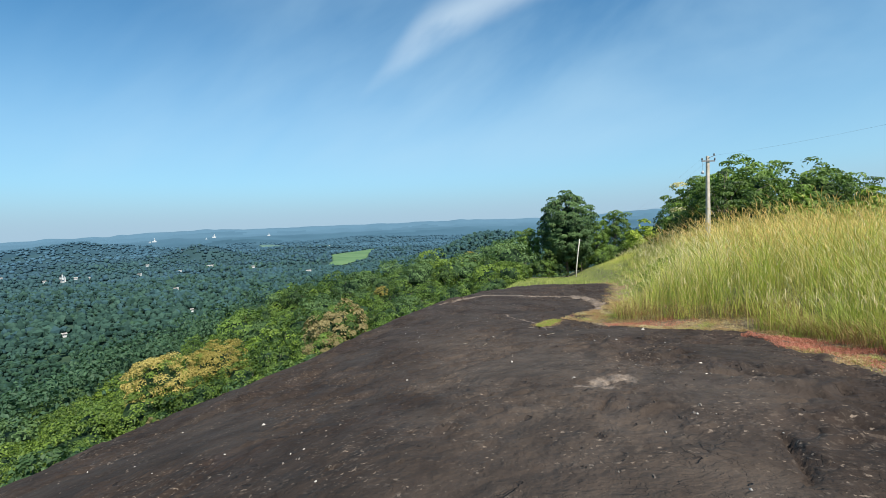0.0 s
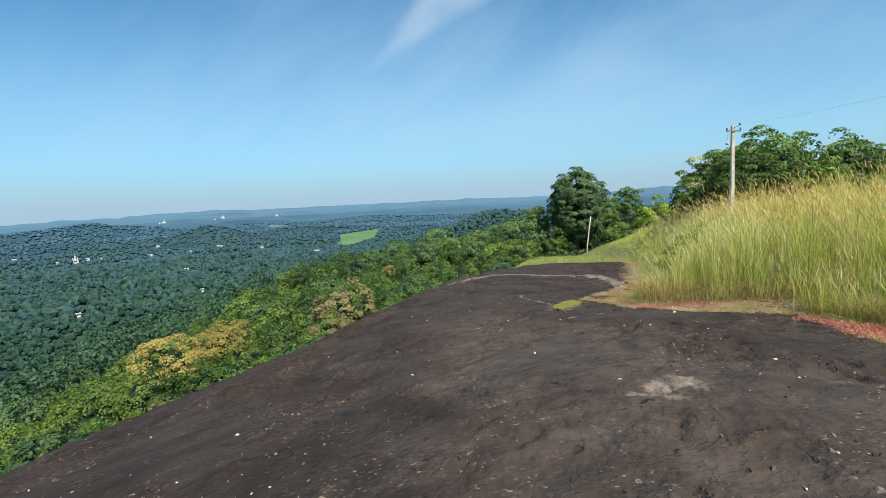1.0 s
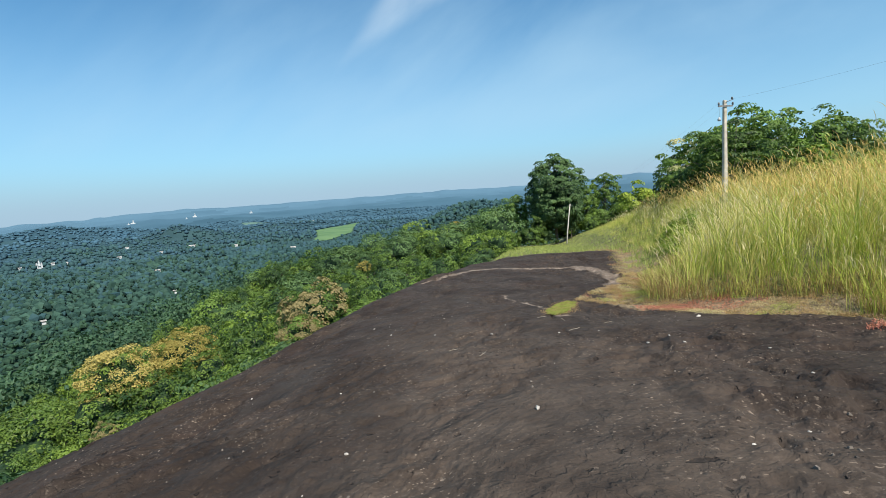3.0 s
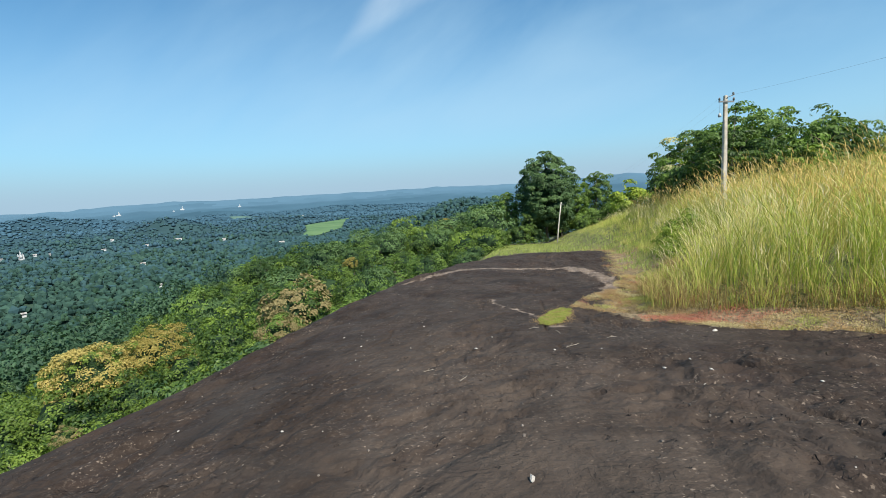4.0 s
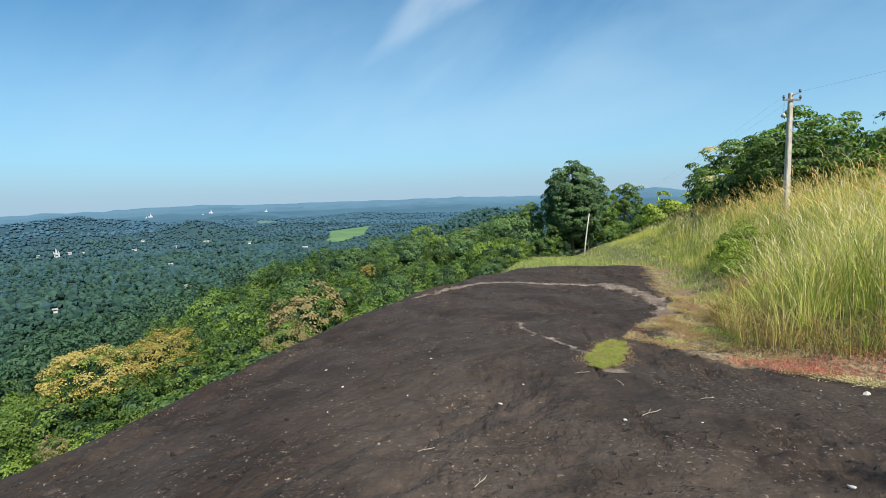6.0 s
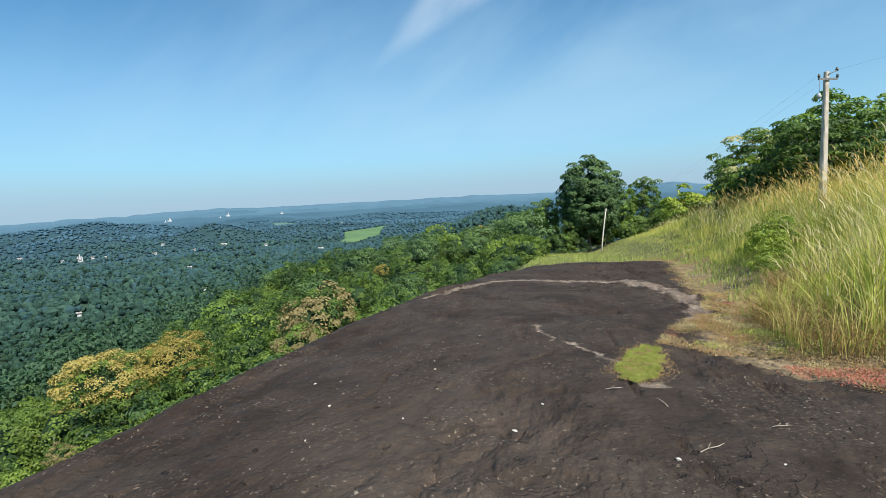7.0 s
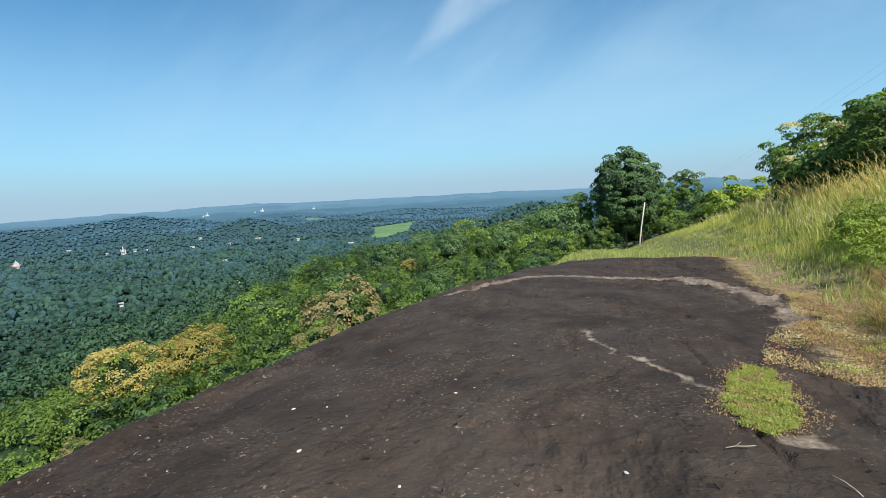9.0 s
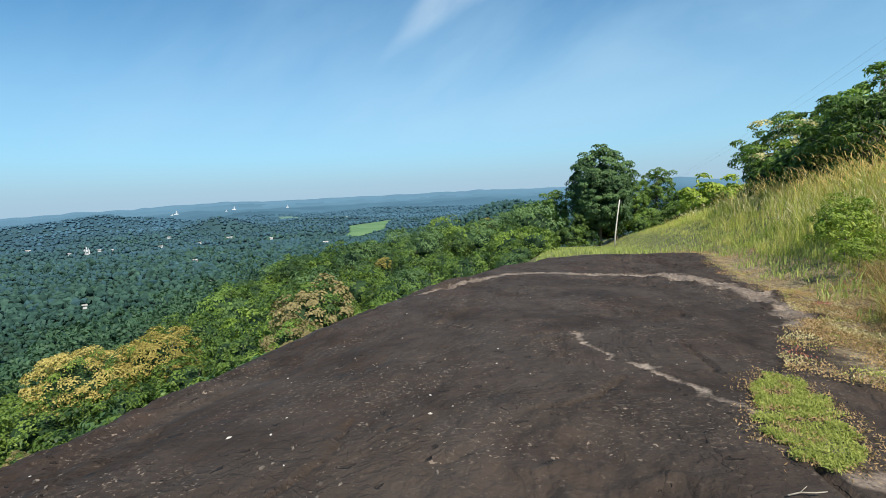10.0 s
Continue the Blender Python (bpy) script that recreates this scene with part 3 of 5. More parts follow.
def crown_points(rng, clumps, per, rx, ry, rz, zc, clump_r, hollow=0.55, low=-0.5, flare=0.0, uneven=0.22, flat=0.72):
    """Points over the skins of leafy clumps that make up an uneven ellipsoid, their ways out, and the clumps' centres."""
    u = rng.normal(size=(clumps * 8, 3))
    u /= np.linalg.norm(u, axis=1)[:, None]
    u = u[u[:, 2] > low]
    # spread the clumps: keep those that stand apart
    apart, take = 2.1 / math.sqrt(clumps), []
    for i in range(len(u)):
        if len(take) < clumps and (not take or np.min(np.linalg.norm(u[take] - u[i], axis=1)) > apart * rng.uniform(0.5, 1.1)):
            take.append(i)
    u = u[take]
    r = rng.uniform(hollow, 1.0, (len(u), 1)) * (1 + uneven * vnoise(u[:, 0] * 2.3 + 5, u[:, 1] * 2.3 + u[:, 2] * 1.7, int(rng.integers(999))))[:, None]
    C = u * r * np.array((rx, ry, rz)) * np.stack([1 + flare * u[:, 2], 1 + flare * u[:, 2], 1 + 0 * u[:, 2]], 1) + np.array((0, 0, zc))
    cr = clump_r * rng.uniform(0.65, 1.35, len(C))
    off = rng.normal(size=(len(C), per, 3)) + 0.75 * u[:, None] + np.array((0, 0, 0.55))
    off /= np.linalg.norm(off, axis=2)[..., None] + 1e-9
    P = C[:, None] + off * cr[:, None, None] * rng.uniform(0.55, 1.08, (len(C), per, 1)) ** 0.6 * np.array((1, 1, flat))
    N = off + 0.35 * u[:, None] + np.array((0, 0, 0.25))
    return P.reshape(-1, 3), N.reshape(-1, 3), C


def limbs(bm, rng, C, height, r0, zc, count, lean=0.0, deep=0.6):
    """A tapered trunk that forks into limbs towards some of the clumps."""
    fork = zc * 0.6
    top = Vector((lean, 0.1 * rng.normal(), fork))
    tube(bm, [(0, 0, -deep), (0, 0, 0.0), Vector((lean * 0.4 + 0.05 * height * rng.normal() * 0.3, 0, fork * 0.5)), top], [r0 * 1.3, r0, r0 * 0.8, r0 * 0.65], 8)
    pick = C[rng.permutation(len(C))[:count]]
    for c in pick:
        c = Vector(c)
        mid = top.lerp(c, 0.5) + Vector((0, 0, 0.08 * height * rng.uniform(-0.2, 1)))
        tube(bm, [top - Vector((0, 0, r0)), top.lerp(mid, 0.5), mid, c], [r0 * 0.5, r0 * 0.36, r0 * 0.25, r0 * 0.08], 5)


def make_tree(name, seed, height, rx, rz, clumps, per, clump_r, leaf, mat, trunk_r=0.18, low=-0.5, blossom=0.0, lean=0.0, limb_count=14, hollow=0.55, blossom_mat=None, ry=None, flare=0.0, uneven=0.22, deep=0.6, broad=0.58, flat=0.72, core=0.0):
    rng = np.random.default_rng(seed)
    root = new(name)
    zc = height - rz
    P, D, C = crown_points(rng, clumps, per, rx, ry or rx, rz, zc, clump_r, hollow, low, flare, uneven, flat)
    bm = bmesh.new()
    limbs(bm, rng, C, height, trunk_r, zc, limb_count, lean, deep)
    part("trunk", bm, M_BARK, root)
    if blossom:
        bloom = (C[:, 2] > zc - 0.3 * rz) & (rng.random(len(C)) < blossom)
        hit = np.repeat(bloom, per) & (D[:, 2] > (0.25 if blossom < 0.8 else -0.1) + 0.55 * rng.normal(size=len(P)))
        part("blossom", crown_leaves("blossom", P[hit] + np.array((0, 0, 0.25 * leaf)), D[hit] + np.array((0, 0, 0.4)), leaf * 1.1, leaf * 0.8, rng, 0.5), blossom_mat or M_BLOSSOM, root, "dry brown foliage" if blossom_mat == M_DRY else "pale yellow blossom")
        P, D = P[~hit], D[~hit]
    part("crown", crown_leaves("crown", P, D, leaf, leaf * broad, rng), mat, root)
    # a dark lump added behind the leaves, standing in for shade in the gaps
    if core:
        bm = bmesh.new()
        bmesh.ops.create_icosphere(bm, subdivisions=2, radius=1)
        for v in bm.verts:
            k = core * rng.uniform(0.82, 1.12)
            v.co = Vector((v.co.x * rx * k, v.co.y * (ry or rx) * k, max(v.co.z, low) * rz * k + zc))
        part("crown_shade", bm, M_CROWN_SHADE, root, "dark core that paints shade inside the crown")
    return root


PLACED = set()


def place(proto, x, y, s=1.0, turn=0.0, sz=None, sink=0.0, z=None):
    """The proto itself at its first place, copies of it after that."""
    z = (float(land(x, y)) if z is None else z) - sink
    sz = sz or s
    if proto.name not in PLACED:
        PLACED.add(proto.name)
        proto.matrix_basis = Matrix.LocRotScale((x, y, z), Euler((0, 0, turn)), (s, s, sz))
        return proto
    k = proto.scale
    return copy_thing(proto, Matrix.LocRotScale((x, y, z), Euler((0, 0, turn)), (s / k.x, s / k.y, sz / k.z)))


rng = np.random.default_rng(7)


def canopy(x, y):
    """Height of the tree tops on the slope."""
    a = np.minimum(-10 + 0.2 * (x + 20), -8.5)
    b = np.interp(x, (-60, -41, -31, -19, -8, 0, 6), (-13, -10.4, -8.9, -6.4, -5.0, -2.5, -2.0))
    k = smooth((y - 58) / 32)
    return a * (1 - k) + b * k


def build_slope():
    """Trees below the rock's flank and along its far end."""
    def kinds_of(per, leaf, seed):
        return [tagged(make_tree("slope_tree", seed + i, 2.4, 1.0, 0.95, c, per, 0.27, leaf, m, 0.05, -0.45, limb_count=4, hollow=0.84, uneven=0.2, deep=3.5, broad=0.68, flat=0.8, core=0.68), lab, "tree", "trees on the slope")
                for i, (m, c, lab) in enumerate(((M_LEAF, 44, "leafy green tree on the wooded slope"), (M_LEAF_DARK, 42, "dark green tree on the wooded slope"), (M_LEAF_BRIGHT, 44, "bright green tree on the wooded slope"),
                                                 (M_LEAF, 38, "leafy green tree on the wooded slope"), (M_LEAF_BRIGHT, 40, "bright green tree on the wooded slope")))]
    near, kinds = kinds_of(58, 0.095, 131), kinds_of(36, 0.112, 31)
    r = np.random.default_rng(3)
    pts = [(-33.3, 36.0, 3.4), (-30.9, 40.2, 3.4), (-19.5, 45, 3.2), (-18.7, 40, 2.2)]
    fixed = len(pts)
    for _ in range(14000):
        y = r.uniform(8, 112)
        d = float(np.interp(y, (42, 62), (7, 1.5))) + 52 * r.random() ** 1.2
        x = float(left_x(y)) - d
        if x < -1.30 * (y + 2) - 4:
            continue
        size = float(np.interp(y, (20, 60, 95), (2.2, 2.9, 3.7))) * r.uniform(0.5, 1.5)
        if any((x - a) ** 2 + (y - b) ** 2 < (0.80 * (size + c)) ** 2 for a, b, c in pts):
            continue
        pts.append((x, y, size))
        if len(pts) > 270:
            break
    for x, y, size in pts[fixed:]:
        ground = float(land(x, y))
        top = ground + float(canopy(x, y) - ground) * r.uniform(0.78, 1.14) + 0.5 * (size - 2.6)
        kind = int(r.integers(5)) if y < 70 else int(r.choice((0, 1, 1, 3, 2)))
        z = min(max(top - 2.5 * size, ground - 1.0 * size), ground + 3.0 * size)
        place((near if y < 46 else kinds)[kind], x, y, size, r.uniform(0, 6.28), size * r.uniform(0.9, 1.15), z=z)
    for x, y, size, top, k in ((-31.6, 32.6, 2.2, -11.0, 2), (-28.0, 35.0, 2.1, -10.6, 4), (-35.6, 32.4, 2.2, -12.0, 0), (-26.2, 38.5, 2.0, -10.2, 2)):
        place(near[k], x, y, size, size, z=top - 2.5 * size)
    print("slope plants", len(pts))


build_slope()


def build_big_trees():
    t = make_tree("broadleaf_tree", 51, 15.6, 5.0, 7.0, 300, 90, 0.95, 0.42, M_LEAF_DARK, 0.32, -0.9, limb_count=26, hollow=0.8, flare=0.10, uneven=0.10, flat=0.6, core=0.66)
    tagged(place(t, 7.6, 93), "tall dark green broadleaf tree beside a leaning post", "tree")
    t = make_tree("young_tree", 52, 11.4, 2.9, 4.2, 90, 76, 0.72, 0.33, M_LEAF, 0.16, -0.8, limb_count=18, hollow=0.5, uneven=0.3)
    tagged(place(t, 17.6, 100), "light green tree with thin pale trunks", "tree")
    tagged(place(t, 13.6, 97, 0.8, 1.0), "light green tree with thin pale trunks", "tree")
    tagged(place(t, 20.5, 97, 0.62, 2.4), "light green tree with thin pale trunks", "tree")
    for x, y, s, a in ((-4.5, 94, 0.75, 0.5), (0.5, 97, 0.9, 3.1), (4.0, 90, 0.5, 4.4), (10.5, 96, 0.55, 0.9), (8, 101, 0.7, 2.2)):
        tagged(place(t, x, y, s, a), "light green tree with thin pale trunks", "tree")
    t = make_tree("undergrowth", 60, 3.2, 2.2, 1.8, 40, 72, 0.6, 0.28, M_LEAF, 0.08, -0.6, limb_count=8, core=0.66)
    for x, y, s, a in ((-5, 88, 1.2, 0.0), (-1.5, 86, 1.1, 1.0), (2, 87, 1.1, 2.0), (5, 91, 1.0, 3.0), (14, 95, 1.1, 4.0), (17, 94, 1.0, 5.0), (20, 92, 1.2, 0.6), (23, 95, 1.3, 1.7), (26, 88, 1.5, 2.9), (9.5, 98, 1.0, 0.2), (-9, 90, 1.3, 2.1), (13, 90, 0.6, 1.2), (16, 97, 1.4, 0.7), (19.5, 98, 1.5, 2.2), (12, 99, 1.4, 3.3), (22.5, 99, 1.3, 4.4), (24, 72, 1.1, 3.0), (15.0, 43.5, 1.4, 3.6), (17.6, 42.2, 1.4, 5.1), (14.0, 46.5, 1.2, 0.4), (20.2, 44.0, 1.5, 1.9), (23.5, 45.5, 1.4, 2.7)):
        tagged(place(t, x, y, s, a), "leafy green undergrowth below the trees", "bush")
    t = make_tree("flowering_tree", 53, 8.4, 3.8, 3.4, 100, 130, 0.75, 0.24, M_LEAF, 0.16, -0.8, 0.35, blossom_mat=M_CREAM, limb_count=20, hollow=0.6, flat=0.5, uneven=0.3)
    tagged(place(t, 21.4, 62, 1.2), "dark green tree with pale yellow blossom on top", "tree")
    t = make_tree("spreading_tree", 54, 7.9, 3.7, 3.5, 150, 62, 0.7, 0.31, M_LEAF, 0.14, -0.95, limb_count=24, hollow=0.45, uneven=0.35, flat=0.58, core=0.52)
    for x, y, s, a in ((18.4, 45, 1.0, 0.3), (25.6, 48, 1.0, 2.0), (31, 50, 0.8, 4.0), (36, 46, 1.0, 5.0), (22, 52, 0.9, 1.2), (25.5, 31, 0.52, 2.6)):
        tagged(place(t, x, y, s, a), "leafy green tree behind the tall grass", "tree")
    t = make_tree("layered_tree", 58, 6.6, 3.5, 2.5, 84, 80, 0.62, 0.24, M_LEAF, 0.12, -0.85, limb_count=12, hollow=0.4, flat=0.38, uneven=0.4)
    for x, y, s, a in ((15.2, 40.5, 1.0, 0.0), (24.3, 30, 0.92, 1.8)):
        tagged(place(t, x, y, s, a), "tree with flat layered branches behind the grass", "tree")
    t = make_tree("bush", 55, 3.2, 2.0, 1.7, 36, 66, 0.6, 0.34, M_LEAF_LIME, 0.07, -0.4, limb_count=10)
    for x, y, s, a in ((15.5, 50, 1.3, 1), (20, 40, 1.1, 3), (25, 40, 1.2, 4), (17, 72, 1.6, 1), (18, 58, 1.05, 2), (22, 80, 1.8, 2.5), (29, 43, 1.3, 2.2), (34, 41, 1.3, 0.4), (16.5, 55, 1.0, 3.3)):
        tagged(place(t, x, y, s, a), "bright green bush at the edge of the grass", "bush")
    t = make_tree("small_bush", 59, 1.2, 0.75, 0.6, 24, 90, 0.24, 0.085, M_LEAF_LIME, 0.03, -0.5, limb_count=8)
    for x, y, s, a in ((6.6, 26.4, 1.0, 0), (7.8, 28.5, 1.1, 1), (5.9, 24.5, 0.7, 2), (9.2, 31.5, 1.0, 3), (11.0, 25.0, 1.2, 4)):
        tagged(place(t, x, y, s, a), "yellowish green leafy bush amid tall grass", "bush")
    t = make_tree("yellow_tree", 56, 7.0, 3.1, 3.2, 100, 140, 0.74, 0.165, M_LEAF_BRIGHT, 0.2, -0.6, 0.84, flat=0.66, limb_count=16, hollow=0.8, deep=4.0, core=0.74)
    tagged(place(t, -32.4, 36.0, 0.86, z=-15.1), "yellow-flowering tree low on the wooded slope", "tree")
    tagged(place(t, -29.8, 40.2, 0.86, 2.0, z=-15.1), "yellow-flowering tree low on the wooded slope", "tree")
    tagged(place(t, -24.2, 75.2, 0.34, 1.0, z=-11.0), "small yellow-flowering tree on the wooded slope", "tree")
    tagged(place(t, -12.6, 107.0, 0.55, 3.0, z=-9.2), "small yellow-flowering tree on the wooded slope", "tree")
    t = make_tree("drying_tree", 57, 7.0, 3.2, 3.0, 60, 100, 0.8, 0.28, M_LEAF, 0.2, -0.4, 0.75, blossom_mat=M_DRY, limb_count=18, hollow=0.75, deep=4.0, core=0.7)
    tagged(place(t, -19.5, 45, 0.95, z=-13.3), "brownish drying tree on the wooded slope", "tree")
    tagged(place(t, -18.7, 40, 0.62, 1.0, z=-12.6), "brownish drying tree on the wooded slope", "tree")
    tagged(place(t, -25.6, 27.4, 0.22, 2.0, z=-12.6), "small brownish drying tree low on the slope", "tree")


build_big_trees()


def build_palm(x, y, h):
    """A palm: a bare stem and drooping feathered fronds."""
    r = np.random.default_rng(61)
    root = new("palm")
    root.location = (x, y, float(land(x, y)))
    bm = bmesh.new()
    tube(bm, [(0, 0, -0.4), (0.05, 0, h * 0.5), (0.15, 0.05, h)], [0.16, 0.12, 0.10], 8)
    part("stem", bm, M_BARK, root)
    for i in range(15):
        a, e = i * 2.4, r.uniform(0.1, 1.0)
        P, D = [], []
        for k in range(40):
            t = (k + 1) / 40
            q = np.array((math.cos(a), math.sin(a), 0)) * 2.3 * t * math.cos(e * 0.6) + np.array((0.15, 0.05, h + 1.6 * t * e - 2.1 * t * t))
            side = np.array((-math.sin(a), math.cos(a), 0)) * (1 if k % 2 else -1)
            P.append(q)
            D.append(side + np.array((math.cos(a), math.sin(a), -0.6)) * 0.7)
        part("frond", leaf_mesh("frond", np.array(P), np.array(D), 0.75, 0.12, r, 0.3, 0.1), M_DRY if i % 5 == 0 else M_LEAF, root)
    return tagged(root, "small palm with drooping fronds at the woods' edge", "palm")


build_palm(19.2, 93, 4.6)


def blade_field(name, P, H, W, lean, rng, mat, bend=0.35, spread=0.62):
    """Grass blades: each two quads and a tip, bent over."""
    n = len(P)
    a = rng.uniform(0, 2 * math.pi, n)
    side = np.stack([np.cos(a), np.sin(a), 0 * a], 1) * W[:, None] / 2
    to = lean + rng.normal(size=(n, 3)) * spread * np.array((1, 1, 0))
    up = np.array((0, 0, 1.0))
    p1 = P + H[:, None] * (0.45 * up + 0.12 * to)
    p2 = P + H[:, None] * (0.82 * up + (0.12 + bend * 0.5) * to)
    p3 = P + H[:, None] * (0.98 * up + (0.2 + bend) * to)
    V = np.stack([P - side, P + side, p1 + side * 0.9, p1 - side * 0.9, p2 + side * 0.6, p2 - side * 0.6, p3, p3], 1)
    V[:, 7] = V[:, 6] + side * 0.1
    base = np.arange(n)[:, None] * 8
    F = np.concatenate([base + np.array((0, 1, 2, 3)), base + np.array((3, 2, 4, 5)), base + np.array((5, 4, 7, 6))], 0)
    me = mesh_from(name, V.reshape(-1, 3), F)
    me.materials.append(mat)
    return me, p3, to


def grass_height(x, y, d):
    """Height of the tall grass d metres in from its edge."""
    low = np.interp(y, (14, 18.5, 22.5), (0.6, 0.55, 0.34))
    ramp = np.interp(y, (14, 18.5, 22.5), (2.0, 2.6, 4.2))
    return (low + (1.8 - low) * smooth(d / ramp)) * (1 + 0.25 * vnoise(x / 1.4, y / 1.4, 8)) * np.interp(y, (20, 26, 34, 45, 76), (1, 1.12, 1.05, 0.72, 0.4))


def build_grass():
    """Tussocks of leaning blades; the straw stalks carry seed heads."""
    r = np.random.default_rng(5)
    n, per = 5800, 22
    y = np.concatenate([6 + 74 * r.random(n - 500) ** 1.5, r.uniform(-4, 6, 500)])
    d = r.random(n) ** 1.3 * 12
    x = tall_x(y) + d + 0.35 * vnoise(y * 1.3, y * 0.2, 61)
    keep = r.random(n) < 0.78 + 0.5 * vnoise(x / 1.1, y / 1.1, 4)
    x, y, d = x[keep], y[keep], d[keep]
    n = len(x)
    tuft_h = grass_height(x, y, d) * r.uniform(0.72, 1.22, n)
    tuft_lean = np.stack([-0.05 + 0.18 * vnoise(x / 1.6, y / 1.6, 71) + 0.25 * r.normal(size=n), 0.16 * vnoise(x / 1.6, y / 1.6, 72) + 0.25 * r.normal(size=n), 0 * x], 1)
    dry = 0.44 + 0.30 * vnoise(x / 1.5, y / 1.5, 75) + 0.025 * d + 0.16 * r.normal(size=n)
    a, q = r.uniform(0, 6.28, (n, per)), np.sqrt(r.random((n, per)))
    off = np.stack([np.cos(a) * q, np.sin(a) * q, 0 * a], 2)
    girth = (0.10 + 0.16 * r.random(n)) * np.interp(y, (8, 60), (1, 2.0))
    P = (np.stack([x, y, land(x, y) - 0.1], 1)[:, None] + off * girth[:, None, None]).reshape(-1, 3)
    lean = (tuft_lean[:, None] + 0.5 * off).reshape(-1, 3)
    H = (tuft_h[:, None] * r.uniform(0.45, 1.12, (n, per))).ravel()
    width = np.repeat(np.interp(y, (8, 50, 80), (1, 2.2, 3.2)), per)
    straw = r.random(n * per) < np.repeat(dry, per)
    depth, far = np.repeat(d, per), np.repeat(y, per)
    ends = []
    for nm, sel, mat, lab, w0, w1, bend in (("tall_grass", ~straw, M_GRASS, "tall green grass beside the rock", 0.006, 0.015, 0.55), ("straw_grass", straw, M_STRAW, "dry straw stalks among tall green grass", 0.004, 0.010, 0.42)):
        me, tips, to = blade_field(nm, P[sel], H[sel] * (1.0 if nm == "tall_grass" else 1.1), r.uniform(w0, w1, sel.sum()) * width[sel] * np.clip(H[sel] / 0.8, 0.45, 1), lean[sel], r, mat, bend, 0.38)
        tagged(new(nm, me), lab, "grass", kind="stuff")
        ends.append((tips, to, depth[sel], far[sel], H[sel]))
    # seed heads at the tips: thin and pale near the rock, golden and dense further back
    tips, to, depth, far, H = (np.concatenate(q) for q in zip(*ends))
    gold = smooth((depth - 2.2) / 2.4) * smooth((far - 11 + 1.5 * vnoise(tips[:, 0], tips[:, 1], 78)) / 6)
    for nm, sel, mat, lab, w in (("seed_heads", (gold < 0.4) & (r.random(len(H)) < 0.55) & (H > 0.7), M_HEAD, "pale thin seed heads of the grass", 0.75),
                                 ("grass_plumes", (gold >= 0.4) & (r.random(len(H)) < 0.8) & (H > 0.45 * np.interp(far, (30, 45), (1.4, 0.7))) & (far < 50), M_PLUME, "golden seed plumes on the tall grass", 1.15)):
        k = int(sel.sum())
        me, _, _ = blade_field(nm, tips[sel] - np.array((0, 0, 0.05)), r.uniform(0.14, 0.30, k), r.uniform(0.006, 0.014, k) * w * np.interp(far[sel], (8, 45), (1, 2.4)), 1.2 * to[sel] + np.array((-0.12, 0, 0)), r, mat, 0.7, 0.35)
        tagged(new(nm, me), lab, "grass", kind="stuff")
    # brown dead leaves at the foot of the tall grass
    n = 4500
    y = r.uniform(7, 24, n)
    d = r.random(n) ** 1.4 * 1.3
    x = tall_x(y) - 0.15 + d
    P = np.stack([x, y, land(x, y) - 0.08], 1)
    me, _, _ = blade_field("dead_leaves", P, r.uniform(0.18, 0.55, n), r.uniform(0.006, 0.014, n), np.tile((-0.3, -0.2, 0), (n, 1)), r, M_THATCH, 0.9, 0.9)
    tagged(new("dead_leaves", me), "brown dead leaves at the foot of the grass", "grass", kind="stuff")
    # short turf between the rock's end and the trees
    n = 16000
    y = 20 + 70 * r.random(n) ** 1.15
    x = np.where(y > 39.5, left_x(y) - 1.0, right_x(y)) + r.random(n) * (tall_x(y) - np.where(y > 39.5, left_x(y) - 1.0, right_x(y)) + 2.5)
    keep = (y > 39.5) | (x > right_x(y) + 0.9 + 0.6 * vnoise(x, y, 19))
    x, y = x[keep], y[keep]
    P = np.stack([x, y, land(x, y) - 0.05], 1)
    me, _, _ = blade_field("turf", P, r.uniform(0.10, 0.26, len(x)), r.uniform(0.015, 0.035, len(x)) * np.interp(y, (25, 60), (0.8, 1.8)), 0 * P, r, M_TURF, 0.4)
    tagged(new("turf", me), "short yellowish turf behind the rock", "grass", kind="stuff")


build_grass()


LIME = ((0.62, 16.55), (0.28, 15.9), (0.1, 15.3), (-0.01, 14.61), (0.11, 14.31), (0.27, 14.4), (0.55, 14.72), (0.63, 15.09), (0.6, 15.39), (0.65, 15.73), (0.83, 16.25))


def inside(x, y, poly):
    hit = np.zeros(len(x), bool)
    for (ax, ay), (bx, by) in zip(poly, poly[1:] + poly[:1]):
        cross = (ay > y) != (by > y)
        hit ^= cross & (x < (bx - ax) * (y - ay) / (by - ay + 1e-9) + ax)
    return hit


